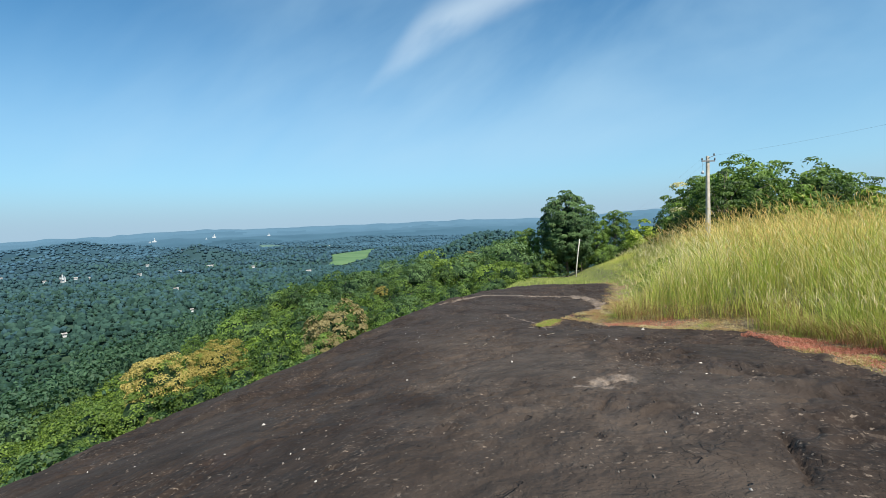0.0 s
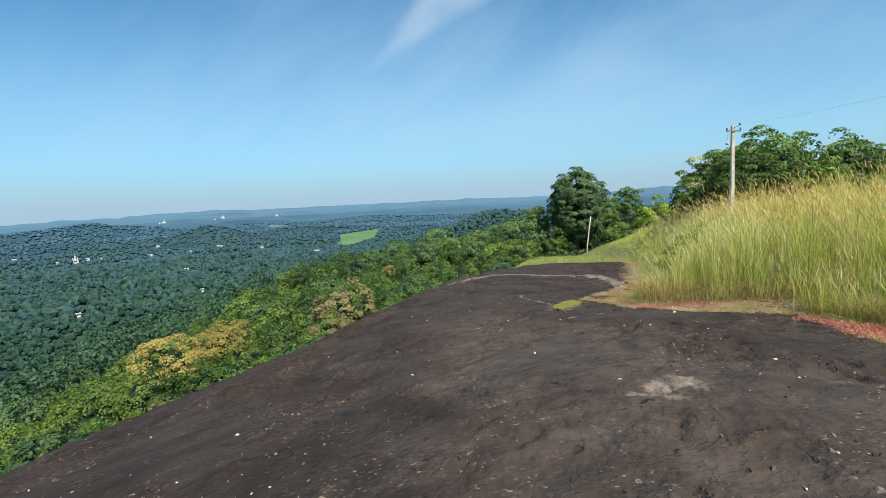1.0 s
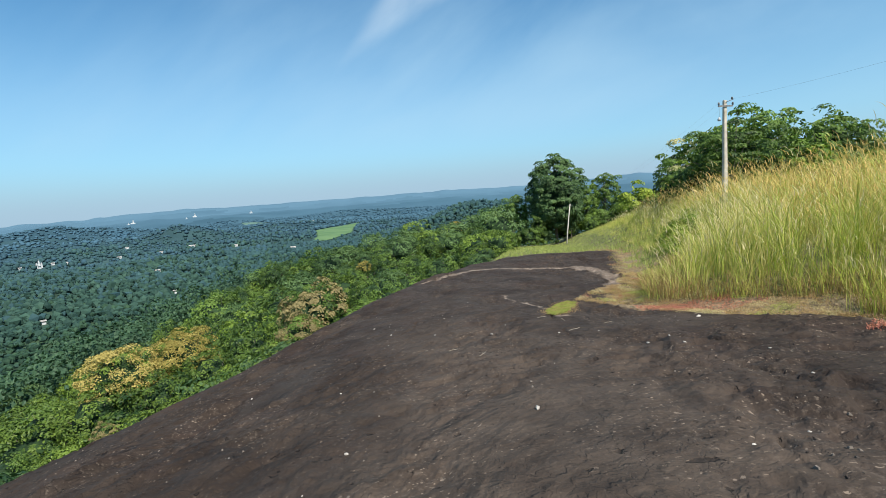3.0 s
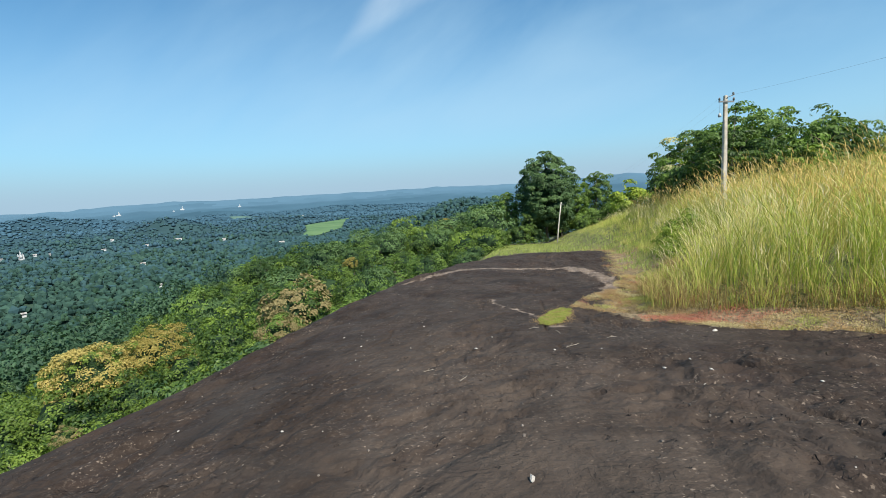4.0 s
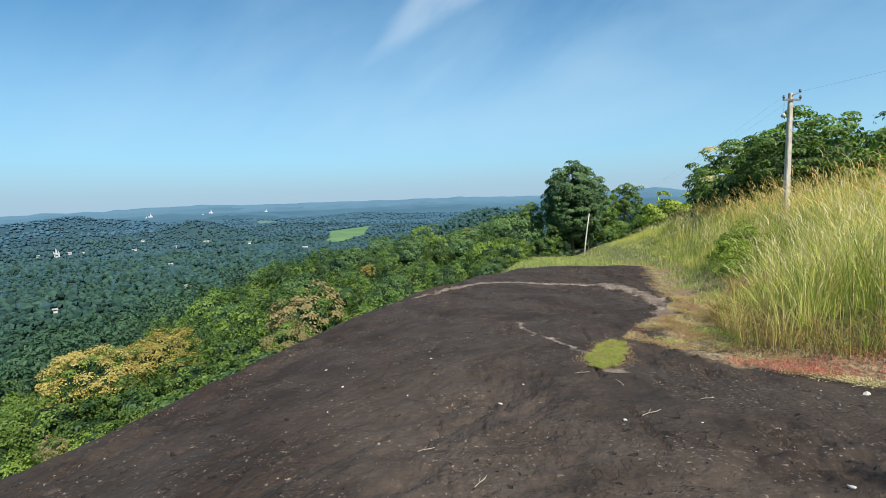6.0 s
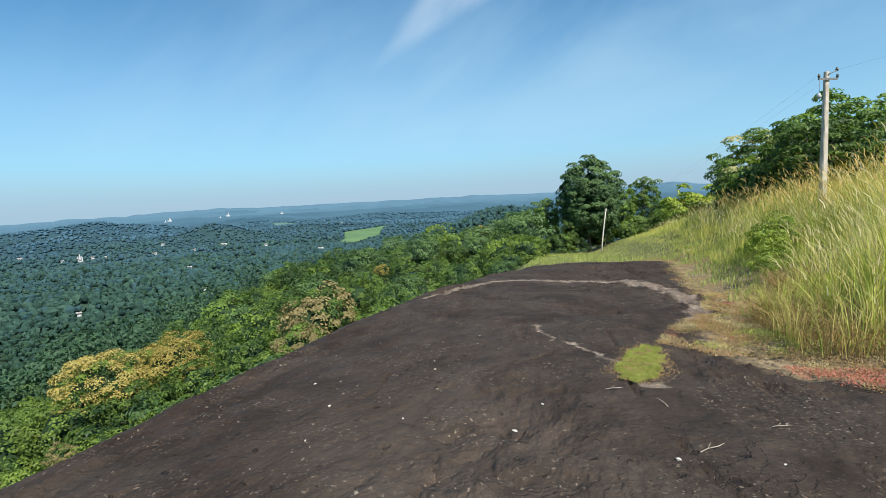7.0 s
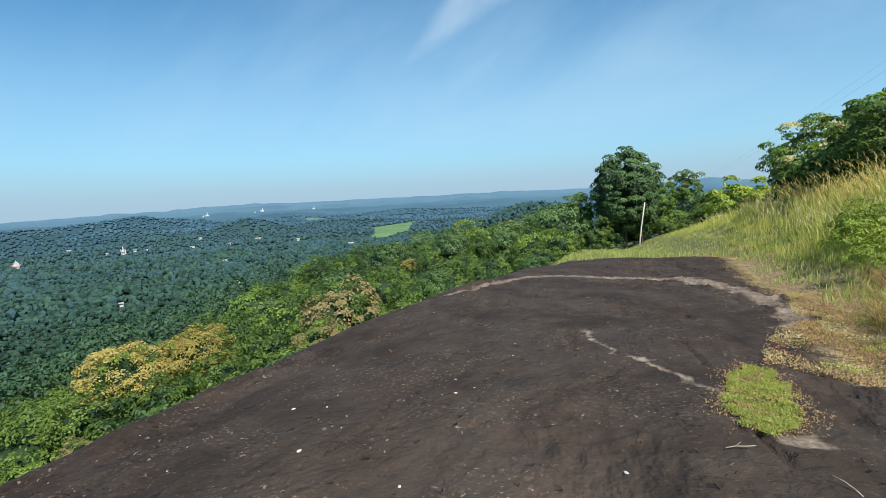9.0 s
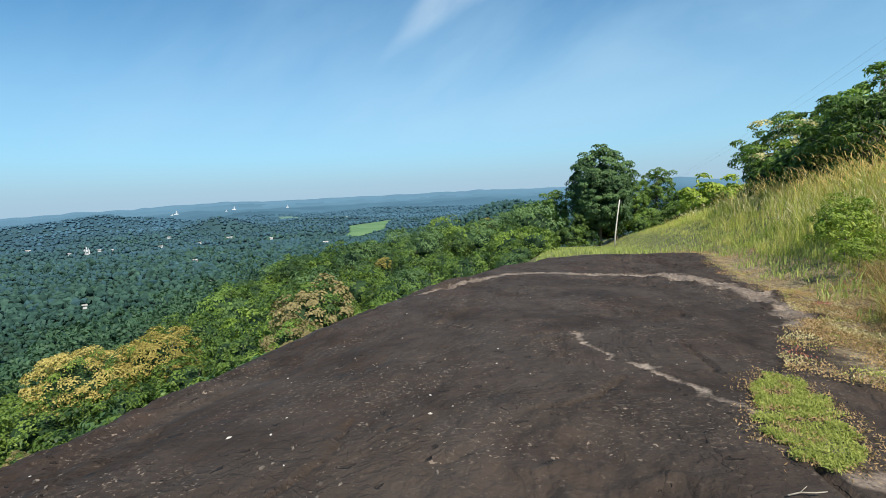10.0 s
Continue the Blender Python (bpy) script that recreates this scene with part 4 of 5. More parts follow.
def build_weeds():
    r = np.random.default_rng(6)
    n = 190000
    y = np.concatenate([r.uniform(-4, 7, n // 16), r.uniform(7, 24, n * 3 // 4), r.uniform(24, 42, n // 5)])
    n = len(y)
    wide = tall_x(y) - right_x(y)
    x = right_x(y) - 0.25 + (wide + 1.0) * r.random(n) + 0.3 * vnoise(y * 0.9, y * 0, 3) + 0.12 * vnoise(y * 4, y * 0, 7)
    bare = (x - 1.5) ** 2 / 0.8 + (y - 15.6) ** 2 / 0.25 < 1
    keep = (r.random(n) < 0.58 + 1.0 * vnoise(x / 0.5, y / 0.5, 12) + 0.35 * smooth((x - right_x(y)) / 0.9)) & ~bare & (x > right_x(y) + 0.45 * fbm(x / 0.8, y / 0.8, 3, 55) - 0.1)
    x, y = x[keep], y[keep]
    P = np.stack([x, y, np.maximum(land(x, y) - 0.12, dome(x, y) - 0.10 * np.maximum(x - right_x(y), 0)) + flakes(x, y) + 0.012], 1)
    q = vnoise(x / 0.9, y / 0.9, 33) + 0.5 * vnoise(x / 0.3, y / 0.3, 34)
    spot = np.maximum(2.2 - np.hypot((x - 4.7) / 0.8, (y - 9.9) / 1.3), 0) + np.maximum(1.0 - np.hypot((x - 2.6) / 1.3, (y - 14.9) / 0.9), 0) * 0.7 + np.maximum(1.4 - np.hypot((x - 2.6) / 0.9, (y - 14.8) / 0.6), 0) + np.maximum(1.0 - np.hypot((x - 2.3) / 0.6, (y - 18.6) / 0.8), 0) * 0.8 + np.maximum(1.5 - np.hypot((x - 1.35) / 0.35, (y - 17.3) / 0.7), 0)
    red = q + spot > 0.72
    tone = vnoise(x / 0.55, y / 0.55, 36) + 0.4 * vnoise(x / 0.2, y / 0.2, 38) + 0.15 * r.normal(size=len(x))
    green = (~red) & (tone + 0.3 * smooth((x - right_x(y)) / 2) > 0.60)
    straw = (~red) & (tone < -0.40)
    for nm, sel, mat, lab in (("low_weeds", ~red & ~green & ~straw, M_WEED, "dry low weeds along the rock's edge"), ("red_weeds", red, M_RED, "reddish creeping weeds along the rock's edge"),
                              ("green_weeds", green, M_LIME, "fresh green low weeds along the rock's edge"), ("straw_weeds", straw, M_MAT, "flattened pale straw along the rock's edge")):
        k = int(sel.sum())
        me = leaf_mesh(nm, P[sel] + r.uniform(0, 0.07, (k, 1)) * np.array((0, 0, 1)), np.tile((0, 0, 0.5), (k, 1)), 0.032, 0.015, r, 0.0, 1.0)
        me.materials.append(mat)
        tagged(new(nm, me), lab, "weeds", kind="stuff")
    # the lime cushion, dry round its rim
    n = 170000
    x, y = r.uniform(-0.35, 1.2, n), r.uniform(13.9, 17.0, n)
    wob = 0.13 * fbm(x / 0.25, y / 0.25, 3, 77)
    core = inside(x + wob, y + wob, LIME) & (vnoise(x / 0.12, y / 0.12, 79) > -0.55 * r.random(n) - 0.1)
    rim = inside(x + wob + r.normal(size=n) * 0.09, y + wob + r.normal(size=n) * 0.12, LIME) & ~core & (r.random(n) < 0.5)
    for nm, sel, mat, lab, h in (("lime_cushion", core & (r.random(n) < 0.55 + 0.5 * vnoise(x / 0.1, y / 0.1, 81)), M_CUSHION, "lime green cushion of low weeds on rock", 0.025), ("dry_rim", rim & (r.random(n) < 0.3), M_WEED, "dry straw rim round the green cushion", 0.03)):
        k = int(sel.sum())
        P = np.stack([x[sel], y[sel], dome(x[sel], y[sel]) + flakes(x[sel], y[sel]) + 0.008 + h * r.random(k)], 1)
        me = leaf_mesh(nm, P, np.tile((0, 0, 0.2), (k, 1)), 0.030, 0.009, r, 0.0, 1.0)
        me.materials.append(mat)
        tagged(new(nm, me), lab, "weeds", kind="stuff")


build_weeds()


def wire(name, a, b, sag, label, thick=0.0025):
    bm = bmesh.new()
    a, b = Vector(a), Vector(b)
    pts = [a.lerp(b, i / 24) - Vector((0, 0, sag * 4 * (i / 24) * (1 - i / 24))) for i in range(25)]
    tube(bm, pts, [thick] * 25, 4)
    return tagged(part(name, bm, M_METAL), label, "cable", "cables of the line")


def build_poles():
    root = new("utility_pole")
    base = float(land(11.0, 31.8))
    root.location = (11.0, 31.8, base)
    root.rotation_euler = (0, 0, radians(20))
    h = 5.05 - base
    bm = bmesh.new()
    v = [bm.verts.new((sx * a, sy * a * 0.75, z)) for z, a in ((-0.3, 0.145), (h, 0.09)) for sx, sy in ((-1, -1), (1, -1), (1, 1), (-1, 1))]
    for f in ((3, 2, 1, 0), (4, 5, 6, 7), (0, 1, 5, 4), (1, 2, 6, 5), (2, 3, 7, 6), (3, 0, 4, 7)):
        bm.faces.new([v[i] for i in f])
    bmesh.ops.bevel(bm, geom=list(bm.edges), offset=0.02, segments=2, affect="EDGES")
    part("shaft", bm, M_CONCRETE, root)
    bm = bmesh.new()
    box(bm, -0.5, 0.42, -0.13, -0.08, h - 0.36, h - 0.28)
    part("cross_arm", bm, M_METAL, root, "dark steel cross arm")
    for dx, dz in ((-0.48, -0.27), (0.40, -0.27), (0.36, 0.0)):
        bm = bmesh.new()
        for z0, rad in ((0, 0.045), (0.05, 0.06), (0.10, 0.045)):
            tube(bm, [(dx, -0.12, h + dz + z0), (dx, -0.12, h + dz + z0 + 0.045)], [rad, rad * 0.8], 8)
        part("insulator", bm, M_METAL, root, "dark shackle insulator")
    bm = bmesh.new()
    tube(bm, [(0, -0.1, h - 0.12), (0.2, -0.12, h - 0.05), (0.42, -0.14, h + 0.02)], [0.02, 0.02, 0.02], 6)
    part("bracket", bm, M_METAL, root, "bent steel bracket")
    bm = bmesh.new()
    tube(bm, [(-0.45, -0.12, h - 0.9), (-0.45, -0.12, h - 1.02), (-0.45, -0.12, h - 1.1)], [0.03, 0.09, 0.07], 10)
    part("lamp", bm, M_WHITE, root, "small white lamp")
    bm = bmesh.new()
    tube(bm, [(-0.45, -0.12, h - 0.3), (-0.45, -0.12, h - 0.9)], [0.008, 0.008], 4)
    part("lamp_wire", bm, M_METAL, root)
    tagged(root, "grey concrete utility pole standing in tall grass", "pole")
    post = new("leaning_pole")
    x, y = 7.35, 76.3
    z = float(land(x, y))
    post.location = (x, y, z)
    bm = bmesh.new()
    tube(bm, [(0, 0, -0.5), (0.24, 0.3, 1.8), (0.55, 0.7, 4.0), (0.86, 1.0, 5.95)], [0.10, 0.09, 0.08, 0.068], 8)
    part("shaft", bm, M_POST, post)
    bm = bmesh.new()
    box(bm, 0.55, 1.15, 0.9, 0.98, 5.6, 5.68)
    part("cross_arm", bm, M_METAL, post)
    tagged(post, "pale leaning concrete pole at the end of the rock", "pole")
    top = (x + 0.85, y + 0.95, z + 5.7)
    for dx, dz in ((-0.45, -0.22), (0.0, -0.3)):
        wire("cable", (11.0 + dx, 31.7, 5.05 + dz), (top[0] + dx * 0.5, top[1], top[2]), 0.9, "thin dark cable from pole to pole")
    wire("cable", (11.3, 31.6, 5.05), (12.3, -8.2, 4.6), 0.7, "thin dark cable from pole to pole")


build_poles()


FIELD = [(-548, 1270), (-520, 1600), (-440, 1300), (-372, 1085), (-360, 905), (-392, 878), (-430, 1000)]
MEADOW = [(-300, 520), (-200, 610), (-190, 640), (-320, 545)]
FAR_FIELD = [(-1160, 1960), (-1100, 2060), (-1230, 2160), (-1290, 2130)]
HOUSES = (("church", -807, 704, 8, 6, 4), ("hall", -702, 960, 26, 8, 4), ("house", -387, 796, 15, 7, 4), ("house", -478, 578, 9, 6, 4), ("house", -333, 422, 4, 3.5, 3), ("shed", -106, 74, 7, 5, 3),
          ("temple", -799, 522, 10, 9, 4), ("house", -797, 745, 9, 6, 4), ("house", -832, 752, 8, 6, 4), ("house", -840, 700, 7, 5, 4), ("house", -560, 900, 9, 6, 4), ("house", -900, 1000, 11, 6, 4), ("house", -730, 790, 12, 5, 3), ("house", -690, 850, 12, 5, 3),
          ("house", -1059, 793, 13, 7, 4), ("house", -733, 1684, 22, 9, 5), ("house", -1000, 1250, 13, 7, 4), ("house", -372, 322, 4.5, 4, 3))


def clear_of_houses(x, y):
    """Where no crown stands on a building or hides it from the hill."""
    ok = np.ones(len(x), bool)
    for _, hx, hy, w, _, _ in HOUSES:
        k = hx * hx + hy * hy
        t = (x * hx + y * hy) / k
        ok &= ~((np.hypot(x - t * hx, y - t * hy) < 0.35 * w + 2) & (t > 1 - 45 / math.sqrt(k)) & (t < 1 + 12 / math.sqrt(k)))
    return ok


def lump_mesh(name, C, R, tall, rng, mats, index, jitter=0.26, smooth_shade=False):
    """One uneven leafy lump at each place of C."""
    bm = bmesh.new()
    bmesh.ops.create_icosphere(bm, subdivisions=1, radius=1)
    S = np.array([v.co[:] for v in bm.verts])
    T = np.array([[v.index for v in f.verts] for f in bm.faces])
    bm.free()
    n = len(C)
    a = rng.uniform(0, 6.28, n)
    S = np.stack([S[None, :, 0] * np.cos(a)[:, None] - S[None, :, 1] * np.sin(a)[:, None], S[None, :, 0] * np.sin(a)[:, None] + S[None, :, 1] * np.cos(a)[:, None], np.broadcast_to(S[None, :, 2], (n, len(S)))], 2)
    J = 1 + jitter * rng.normal(size=(n, S.shape[1], 1)).clip(-1.5, 1.5)
    V = S * J * R[:, None, None] * np.stack([np.ones(n), np.ones(n), tall], 1)[:, None] + C[:, None]
    F = T[None] + (np.arange(n) * S.shape[1])[:, None, None]
    me = mesh_from(name, V.reshape(-1, 3), F.reshape(-1, 3), smooth_shade)
    for m in mats:
        me.materials.append(m)
    me.polygons.foreach_set("material_index", np.repeat(index, len(T)).astype(np.int32))
    return me


def build_woods():
    """Crowns that cover the plain: each of several lumps where it is near, of one further off."""
    r = np.random.default_rng(9)
    mats = (M_WOODS, M_HAZED_WOODS_COOL, M_HAZED_WOODS_MID, M_HAZED_WOODS_FAR, M_WOODS_HAZY)
    for nm, count, r0, r1, east, lumps, lab in (("valley_woods", 5000, 150, 470, 6, 4, "dense green woods covering the plain below"), ("distant_woods", 16500, 450, 950, 8, 1, "distant woods across the plain, painted a hazy blue"),
                                                ("further_woods", 10500, 920, 2000, 14, 1, "far woods across the plain, painted a hazy blue-green"), ("horizon_woods", 4500, 1900, 2600, 22, 1, "woods towards the horizon, painted a haze blue")):
        az = np.radians(r.uniform(-64, east, count))
        rad = r.uniform(r0 ** 1.7, r1 ** 1.7, count) ** (1 / 1.7)
        x, y = rad * np.sin(az), rad * np.cos(az)
        z = land(x, y)
        grove = vnoise(x / 70, y / 70, 14)
        ok = (z - valley(x, y) < 9) & ~inside(x, y, FIELD) & ~inside(x, y, MEADOW) & ~inside(x, y, FAR_FIELD) & clear_of_houses(x, y)
        ok &= r.random(count) < 0.9 + 0.5 * vnoise(x / 45, y / 45, 15)
        x, y, z, rad, grove = x[ok], y[ok], z[ok], rad[ok], grove[ok]
        n = len(x)
        R = r.uniform(2.0, 4.2, n) * (1 + 0.3 * grove) * np.interp(rad, (200, 450, 900, 2000, 2900), (0.95, 0.8, 0.95, 1.6, 2.0))
        tall = r.uniform(0.7, 1.25, n) * np.interp(rad, (900, 2000, 2800), (1.0, 0.6, 0.35))
        C = np.stack([x, y, z + R * 0.9 * tall + r.uniform(0, 2.5, n) * (rad < 900)], 1)
        if lumps > 1:
            u = r.normal(size=(n, lumps, 3))
            u /= np.linalg.norm(u, axis=2)[..., None]
            u[..., 2] = 0.6 * np.abs(u[..., 2])
            C = (C[:, None] + u * (0.62 * R)[:, None, None]).reshape(-1, 3)
            tall, rad = np.repeat(tall, lumps), np.repeat(rad, lumps)
            R = np.repeat(R, lumps) * r.uniform(0.45, 0.75, n * lumps)
        # further crowns get a material with more haze in its colour
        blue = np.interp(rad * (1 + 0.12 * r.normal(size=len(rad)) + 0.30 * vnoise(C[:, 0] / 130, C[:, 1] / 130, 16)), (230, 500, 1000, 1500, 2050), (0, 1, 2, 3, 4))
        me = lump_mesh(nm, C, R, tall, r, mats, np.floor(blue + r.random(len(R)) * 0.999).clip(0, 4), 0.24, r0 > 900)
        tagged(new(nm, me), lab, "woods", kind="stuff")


def build_field():
    for nm, poly, lab in (("paddy_field", FIELD, "bright green paddy field on the plain"), ("meadow", MEADOW, "strip of green meadow in the woods"), ("far_field", FAR_FIELD, "far field amid hazy woods, painted haze pale")):
        bm = bmesh.new()
        bmesh.ops.create_grid(bm, x_segments=60, y_segments=60, size=1)
        X = np.array([v.co[:2] for v in bm.verts])
        p = np.array(poly, float)
        lo, hi = p.min(0), p.max(0)
        W = lo + (X + 1) / 2 * (hi - lo)
        keep = inside(W[:, 0], W[:, 1], poly)
        for v, w in zip(bm.verts, W):
            v.co = (w[0], w[1], float(land(w[0], w[1])) + 1.2)
        bm.verts.ensure_lookup_table()
        bmesh.ops.delete(bm, geom=[v for v, k in zip(list(bm.verts), keep) if not k], context="VERTS")
        tagged(part(nm, bm, M_HAZED_FIELD if nm == "far_field" else M_FIELD), lab, "field", kind="structure")


build_field()


def build_hillside():
    """Leafy crowns on the foot of the hill, between the slope's trees and the plain."""
    r = np.random.default_rng(17)
    n = 470
    az = radians(-29) + radians(33) * r.uniform(-1, 1, n)
    rad = r.uniform(66, 170, n)
    x, y = rad * np.sin(az), 5 + rad * np.cos(az)
    ok = (left_x(y) - x > 52) | (y > 116)
    ok &= ~((x > -1) & (y < 125))
    s = (x * -106 + y * 74) / 129.3
    ok &= ~((np.abs(x * 74 + y * 106) / 129.3 < 6) & (s > 108) & (s < 136))
    x, y = x[ok], y[ok]
    z = land(x, y)
    n = len(x)
    R = r.uniform(2.6, 5.4, n)
    base = np.stack([x, y, z + R * 1.0 + r.uniform(0, 2.5, n)], 1)
    k, m = 9, 28
    u = r.normal(size=(n, k, 3))
    u /= np.linalg.norm(u, axis=2)[..., None]
    u[..., 2] = 0.9 * np.abs(u[..., 2])
    C = base[:, None] + u * (0.66 * R)[:, None, None]
    cr = R[:, None] * r.uniform(0.34, 0.55, (n, k))
    v = r.normal(size=(n, k, m, 3)) + 0.6 * u[:, :, None] + np.array((0, 0, 0.5))
    v /= np.linalg.norm(v, axis=3)[..., None]
    P = C[:, :, None] + v * (cr[..., None] * r.uniform(0.9, 1.12, (n, k, m)))[..., None]
    me = crown_leaves("hillside_woods", P.reshape(-1, 3), (v + np.array((0, 0, 0.2))).reshape(-1, 3), 0.62, 0.46, r, 0.42)
    me.materials.append(M_HILLSIDE)
    tagged(new("hillside_woods", me), "leafy woods on the foot of the hill", "woods", kind="stuff")


build_hillside()


def build_house(kind, x, y, w, dpt, h):
    """A small building of the plain: walls, a pitched roof, windows; a church has a spire, a temple a stepped tower."""
    root = new(kind)
    if kind in ("house", "hall"):
        w, dpt, h = 0.6 * w, 0.65 * dpt, 0.65 * h
    root.location = (x, y, float(land(x, y)) + (0.5 if kind == "shed" else 1))
    root.rotation_euler = (0, 0, math.atan2(-x, y) + 0.25)
    bm = bmesh.new()
    box(bm, -w / 2, w / 2, -dpt / 2, dpt / 2, -7, h)
    part("wall", bm, M_WHITE, root)
    bm = bmesh.new()
    e = 0.6
    v = [bm.verts.new(c) for c in ((-w / 2 - e, -dpt / 2 - e, h - 0.2), (w / 2 + e, -dpt / 2 - e, h - 0.2), (w / 2 + e, dpt / 2 + e, h - 0.2), (-w / 2 - e, dpt / 2 + e, h - 0.2), (-w / 2 - e, 0, h + 0.28 * dpt), (w / 2 + e, 0, h + 0.28 * dpt))]
    for f in ((0, 1, 5, 4), (2, 3, 4, 5), (1, 2, 5), (3, 0, 4), (3, 2, 1, 0)):
        bm.faces.new([v[i] for i in f])
    part("roof", bm, M_TILE if kind in ("church", "temple") else M_ROOF, root)
    if kind in ("church", "temple"):
        bm = bmesh.new()
        k = 3
        z0, spread = h, (2.0 if kind == "church" else 3.6)
        for i in range(k):
            q = spread * (1 - i / k) * (0.6 if kind == "church" else 1.0) + 0.4
            box(bm, -q, q, -q - (dpt / 2 if kind == "church" else 0), q - (dpt / 2 if kind == "church" else 0), z0 - 0.2, z0 + (3.0 if kind == "church" else 2.4))
            z0 += 3.0 if kind == "church" else 2.4
        tube(bm, [(0, -dpt / 2 if kind == "church" else 0, z0), (0, -dpt / 2 if kind == "church" else 0, z0 + 2.4)], [0.7, 0.05], 6)
        part("tower", bm, M_WHITE, root)
        if kind == "church":
            for sx in (-1, 1):
                bm = bmesh.new()
                box(bm, sx * w * 0.42 - 1.0, sx * w * 0.42 + 1.0, -dpt / 2 - 1.4, -dpt / 2 + 0.6, 0, h + 4)
                tube(bm, [(sx * w * 0.42, -dpt / 2 - 0.4, h + 4), (sx * w * 0.42, -dpt / 2 - 0.4, h + 6.2)], [1.1, 0.05], 6)
                part("side_tower", bm, M_WHITE, root)
    for i in range(max(2, int(w / 5))):
        bm = bmesh.new()
        c = -w / 2 + (i + 0.5) * w / max(2, int(w / 5))
        box(bm, c - 0.6, c + 0.6, -dpt / 2 - 0.06, -dpt / 2 + 0.1, h * 0.3, h * 0.3 + 1.4)
        part("window", bm, M_METAL, root)
    return root


LABELS = {"church": "white church with towers among the woods", "temple": "white stepped temple tower among the woods", "hall": "long white roofed hall on the plain", "house": "small white house among the woods", "shed": "pale roofed shed below the slope"}
for kind, *rest in HOUSES:
    tagged(build_house(kind, *rest), LABELS[kind], "building")


def on_bearing(az, el):
    """The first place on a bearing from the hill where the far ground rises to an elevation."""
    d = np.arange(2300.0, 4600.0, 10.0)
    x, y = d * math.sin(radians(az)), d * math.cos(radians(az))
    hit = np.nonzero(np.degrees(np.arctan2(land(x, y), d)) > el)[0]
    k = int(hit[0]) if len(hit) else 90
    return float(x[k]), float(y[k])


def build_far_church(az, el, size):
    root = new("far_church")
    x, y = on_bearing(az, el)
    root.location = (x, y, float(land(x, y)) - 2)
    root.rotation_euler = (0, 0, math.atan2(-x, y))
    bm = bmesh.new()
    box(bm, -0.8 * size, 0.7 * size, -0.5 * size, 0.5 * size, -4, 0.55 * size)
    part("nave", bm, M_WHITE, root)
    bm = bmesh.new()
    box(bm, -0.15 * size, 0.35 * size, -0.6 * size, -0.2 * size, 0, 1.1 * size)
    tube(bm, [(0.1 * size, -0.4 * size, 1.1 * size), (0.1 * size, -0.4 * size, 1.7 * size)], [0.24 * size, 0.02 * size], 6)
    part("tower", bm, M_WHITE, root)
    return tagged(root, "far white church above the hazy woods", "building")


for az, el, size in ((-41.2, -0.86, 14), (-41.6, -0.92, 8), (-35.6, -0.66, 14), (-30.0, -0.72, 11), (-36.4, -0.8, 7)):
    build_far_church(az, el, size)

build_woods()

# ---- loose things on the rock ----
M_CHIP = material("pale_chip", (0.22, 0.20, 0.18), (0.58, 0.54, 0.48), 30, 0.8, 0.4, 120, vary=0.4)
M_TWIG = material("dry_twig", (0.20, 0.17, 0.13), (0.42, 0.37, 0.30), 20, 0.9, 0.3, 120)
CHIPS = ((-0.60, 8.08, 0.10), (-2.38, 7.55, 0.06), (-1.27, 12.96, 0.07), (0.0, 12.2, 0.06), (2.80, 13.3, 0.12), (-2.58, 15.3, 0.05), (-1.0, 13.6, 0.05), (-3.6, 13.8, 0.06), (-2.5, 13.3, 0.05), (-3.4, 12.8, 0.05),
         (-5.9, 14.3, 0.06), (2.2, 8.7, 0.05), (0.8, 6.9, 0.05), (-3.5, 6.06, 0.06), (-3.8, 5.4, 0.06), (2.0, 6.6, 0.06), (0.26, 5.87, 0.05), (1.46, 10.2, 0.10), (-3.26, 9.7, 0.05), (1.53, 11.0, 0.05),
         (-4.3, 14.8, 0.06), (-2.7, 15.8, 0.05), (2.5, 10.1, 0.05), (-5.0, 10.3, 0.06), (1.62, 10.6, 0.06), (1.2, 10.9, 0.07), (1.35, 10.1, 0.05))


def rock_z(x, y):
    X, Y = np.array([x]), np.array([y])
    return float((dome(X, Y) + flakes(X, Y))[0])


def build_chips():
    r = np.random.default_rng(12)
    meshes = []
    for k in range(5):
        bm = bmesh.new()
        bmesh.ops.create_icosphere(bm, subdivisions=1, radius=1)
        for v in bm.verts:
            v.co = Vector((v.co.x * r.uniform(0.5, 1.2), v.co.y * 0.6 * r.uniform(0.5, 1.2), v.co.z * 0.45 * r.uniform(0.5, 1.3)))
        me = bpy.data.meshes.new("stone_chip")
        bm.to_mesh(me)
        bm.free()
        me.materials.append(M_CHIP)
        meshes.append(me)
    more = []
    for _ in range(130):
        y = float(np.clip(1.8 + 26 * r.random() ** 1.3, 1.8, 27))
        more.append((float(r.uniform(left_x(y) + 0.4, right_x(y) - 0.2)), y, float(r.uniform(0.006, 0.02))))
    for k, (x, y, s) in enumerate(CHIPS + tuple(more)):
        s = s * 0.5 if k < len(CHIPS) else s
        ob = new("stone_chip", meshes[k % 5])
        ob.matrix_basis = Matrix.LocRotScale((x, y, rock_z(x, y) + 0.12 * s), Euler((0, 0, r.uniform(0, 6.28))), (s, s, s))
        tagged(ob, "pale stone chip lying on the dark rock", "stone", "pale chips on the rock")


build_chips()


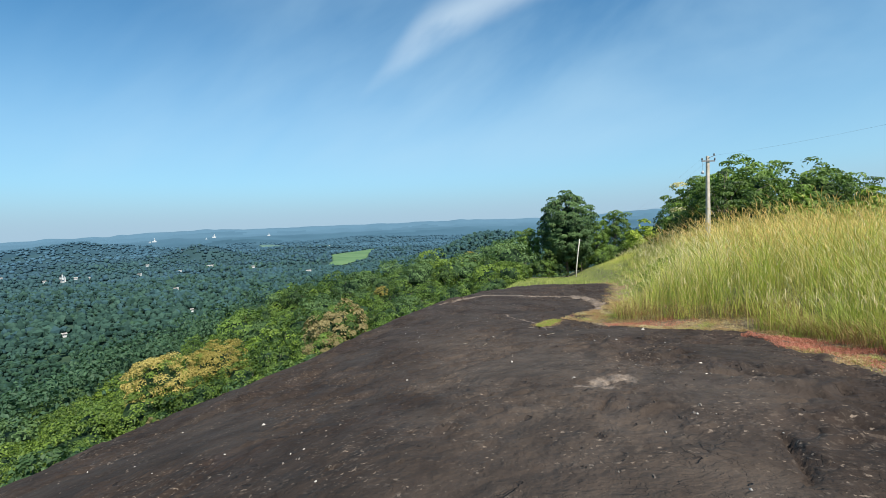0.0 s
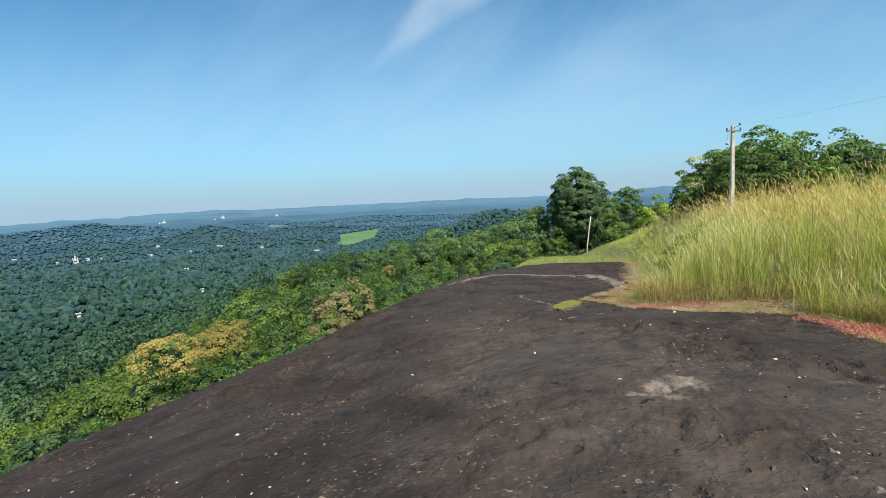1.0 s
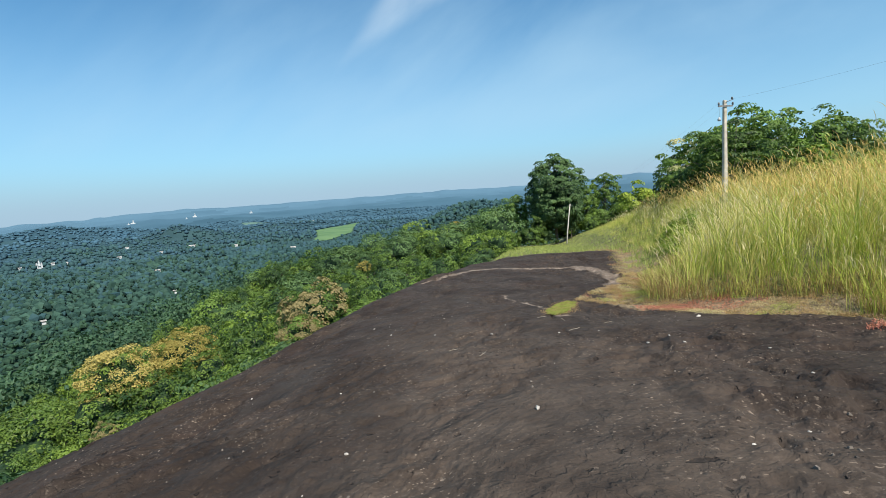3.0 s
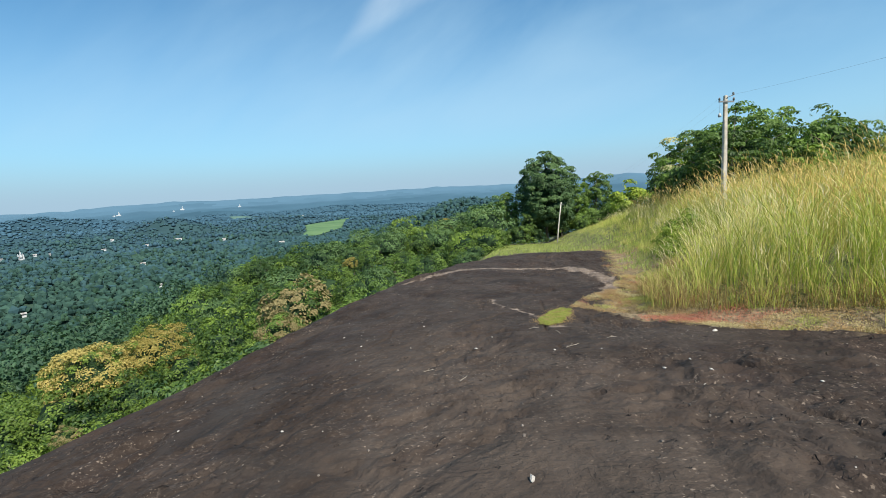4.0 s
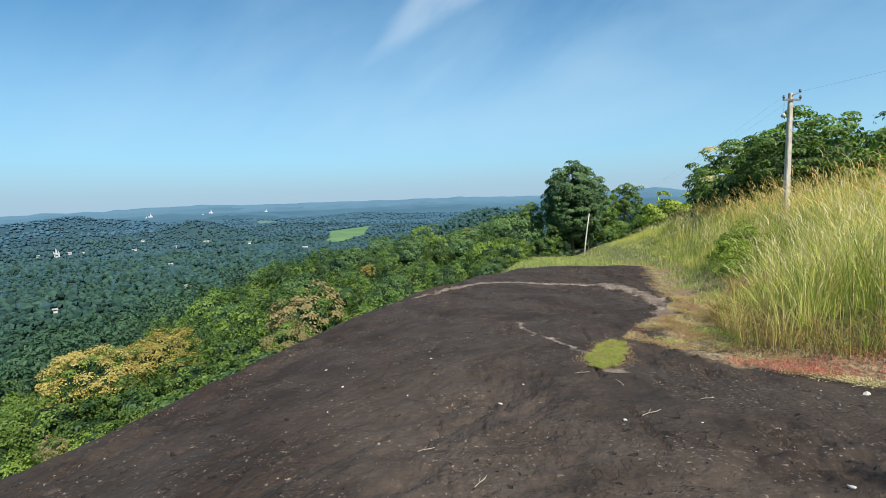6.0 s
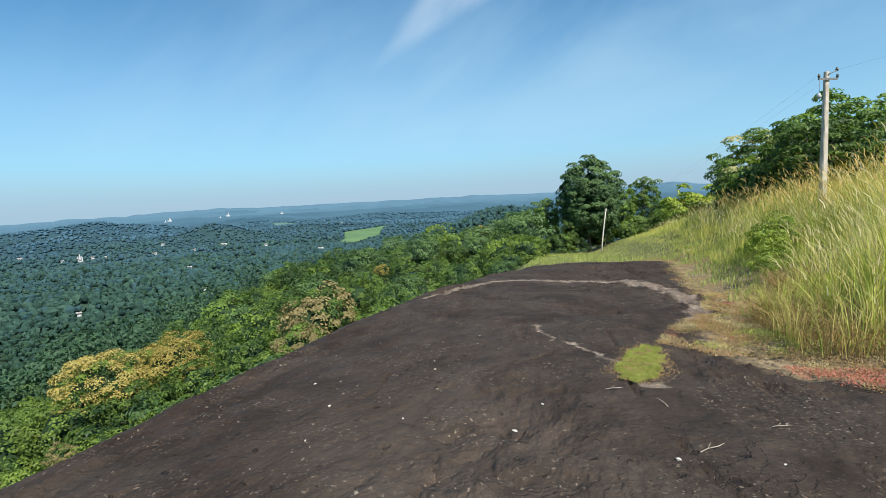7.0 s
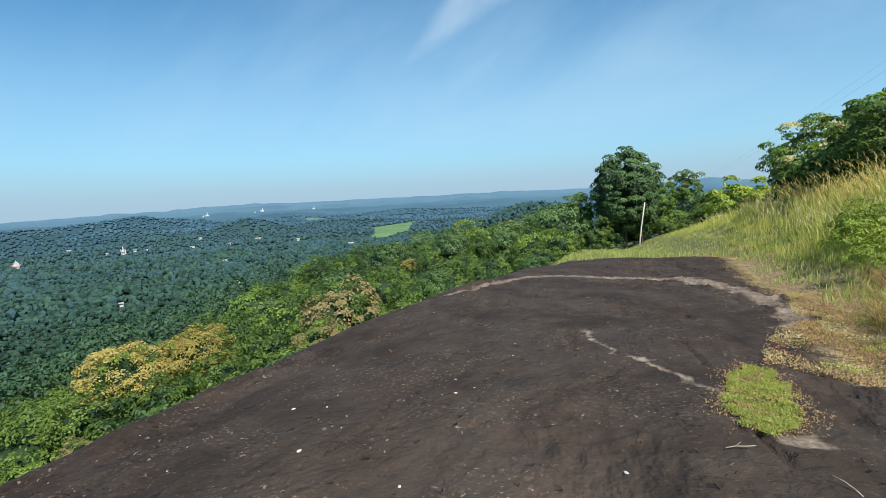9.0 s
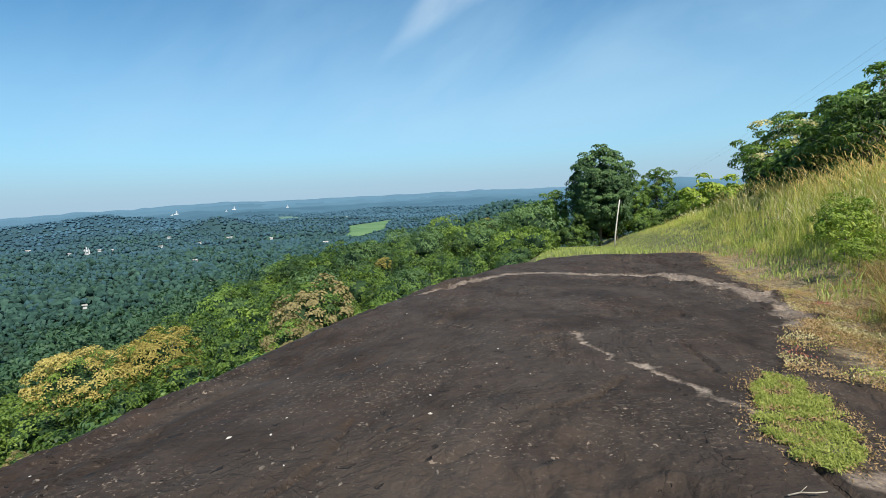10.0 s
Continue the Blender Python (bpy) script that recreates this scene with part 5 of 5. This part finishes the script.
def build_grit():
    """Small flakes and crumbs of stone that gather in the worn parts of the rock."""
    r = np.random.default_rng(23)
    n = 9000
    y = 1.5 + 21 * r.random(n) ** 1.2
    x = left_x(y) + 0.5 + (right_x(y) - left_x(y) - 0.4) * r.random(n)
    keep = r.random(n) < 0.02 + 0.9 * smooth((fbm(x / 0.8, y / 1.3, 3, 97) - 0.2) / 0.3)
    x, y = x[keep], y[keep]
    n = len(x)
    z = dome(x, y) + flakes(x, y)
    size = 0.005 + 0.015 * r.random(n) ** 3
    a = r.uniform(0, 6.28, n)
    V = np.zeros((n, 8, 3))
    for k in range(4):
        q = a + k * math.pi / 2 + r.uniform(-0.4, 0.4, n)
        far = size * r.uniform(0.6, 1.3, n)
        V[:, k] = np.stack([x + far * np.cos(q), y + 1.5 * far * np.sin(q), z - 0.004], 1)
        V[:, 4 + k] = np.stack([x + 0.6 * far * np.cos(q), y + 0.9 * far * np.sin(q), z + size * r.uniform(0.3, 0.9, n)], 1)
    faces = np.array(((4, 5, 6, 7), (0, 1, 5, 4), (1, 2, 6, 5), (2, 3, 7, 6), (3, 0, 4, 7)))
    F = (faces[None] + (np.arange(n) * 8)[:, None, None]).reshape(-1, 4)
    me = mesh_from("stone_grit", V.reshape(-1, 3), F)
    me.materials.append(M_GRIT)
    tagged(new("stone_grit", me), "small pale and dark stone crumbs on the rock", "grit", kind="stuff")


M_GRIT = material("stone_crumbs", (0.04, 0.031, 0.026), (0.28, 0.24, 0.20), 30, 0.85, 0.3, 120, vary=0.9)
build_grit()


def build_twigs():
    r = np.random.default_rng(13)
    for x, y, n, a in ((-1.87, 11.5, 0.16, 0.4), (-1.3, 10.8, 0.16, 1.1), (0.2, 13.5, 0.18, 2.0), (-0.2, 14.0, 0.2, 0.2), (1.0, 12.9, 0.14, 0.1), (2.9, 13.6, 0.16, 0.2), (3.6, 13.4, 0.15, 2.9), (0.3, 12.4, 0.25, 0.6)):
        bm = bmesh.new()
        pts = [Vector((n * (t - 0.5), 0.06 * n * math.sin(5 * t + a), 0.004 + 0.02 * t)) for t in (0, 0.35, 0.7, 1)]
        tube(bm, pts, [0.005, 0.0045, 0.004, 0.002], 5)
        tube(bm, [pts[1], pts[1] + Vector((0.25 * n, 0.10 * n, 0.02))], [0.003, 0.0015], 4)
        ob = part("twig", bm, M_TWIG)
        ob.matrix_basis = Matrix.LocRotScale((x, y, rock_z(x, y) + 0.006), Euler((0, 0, a)), None)
        tagged(ob, "dry pale twig lying on the rock", "twig", "twigs on the rock")


build_twigs()
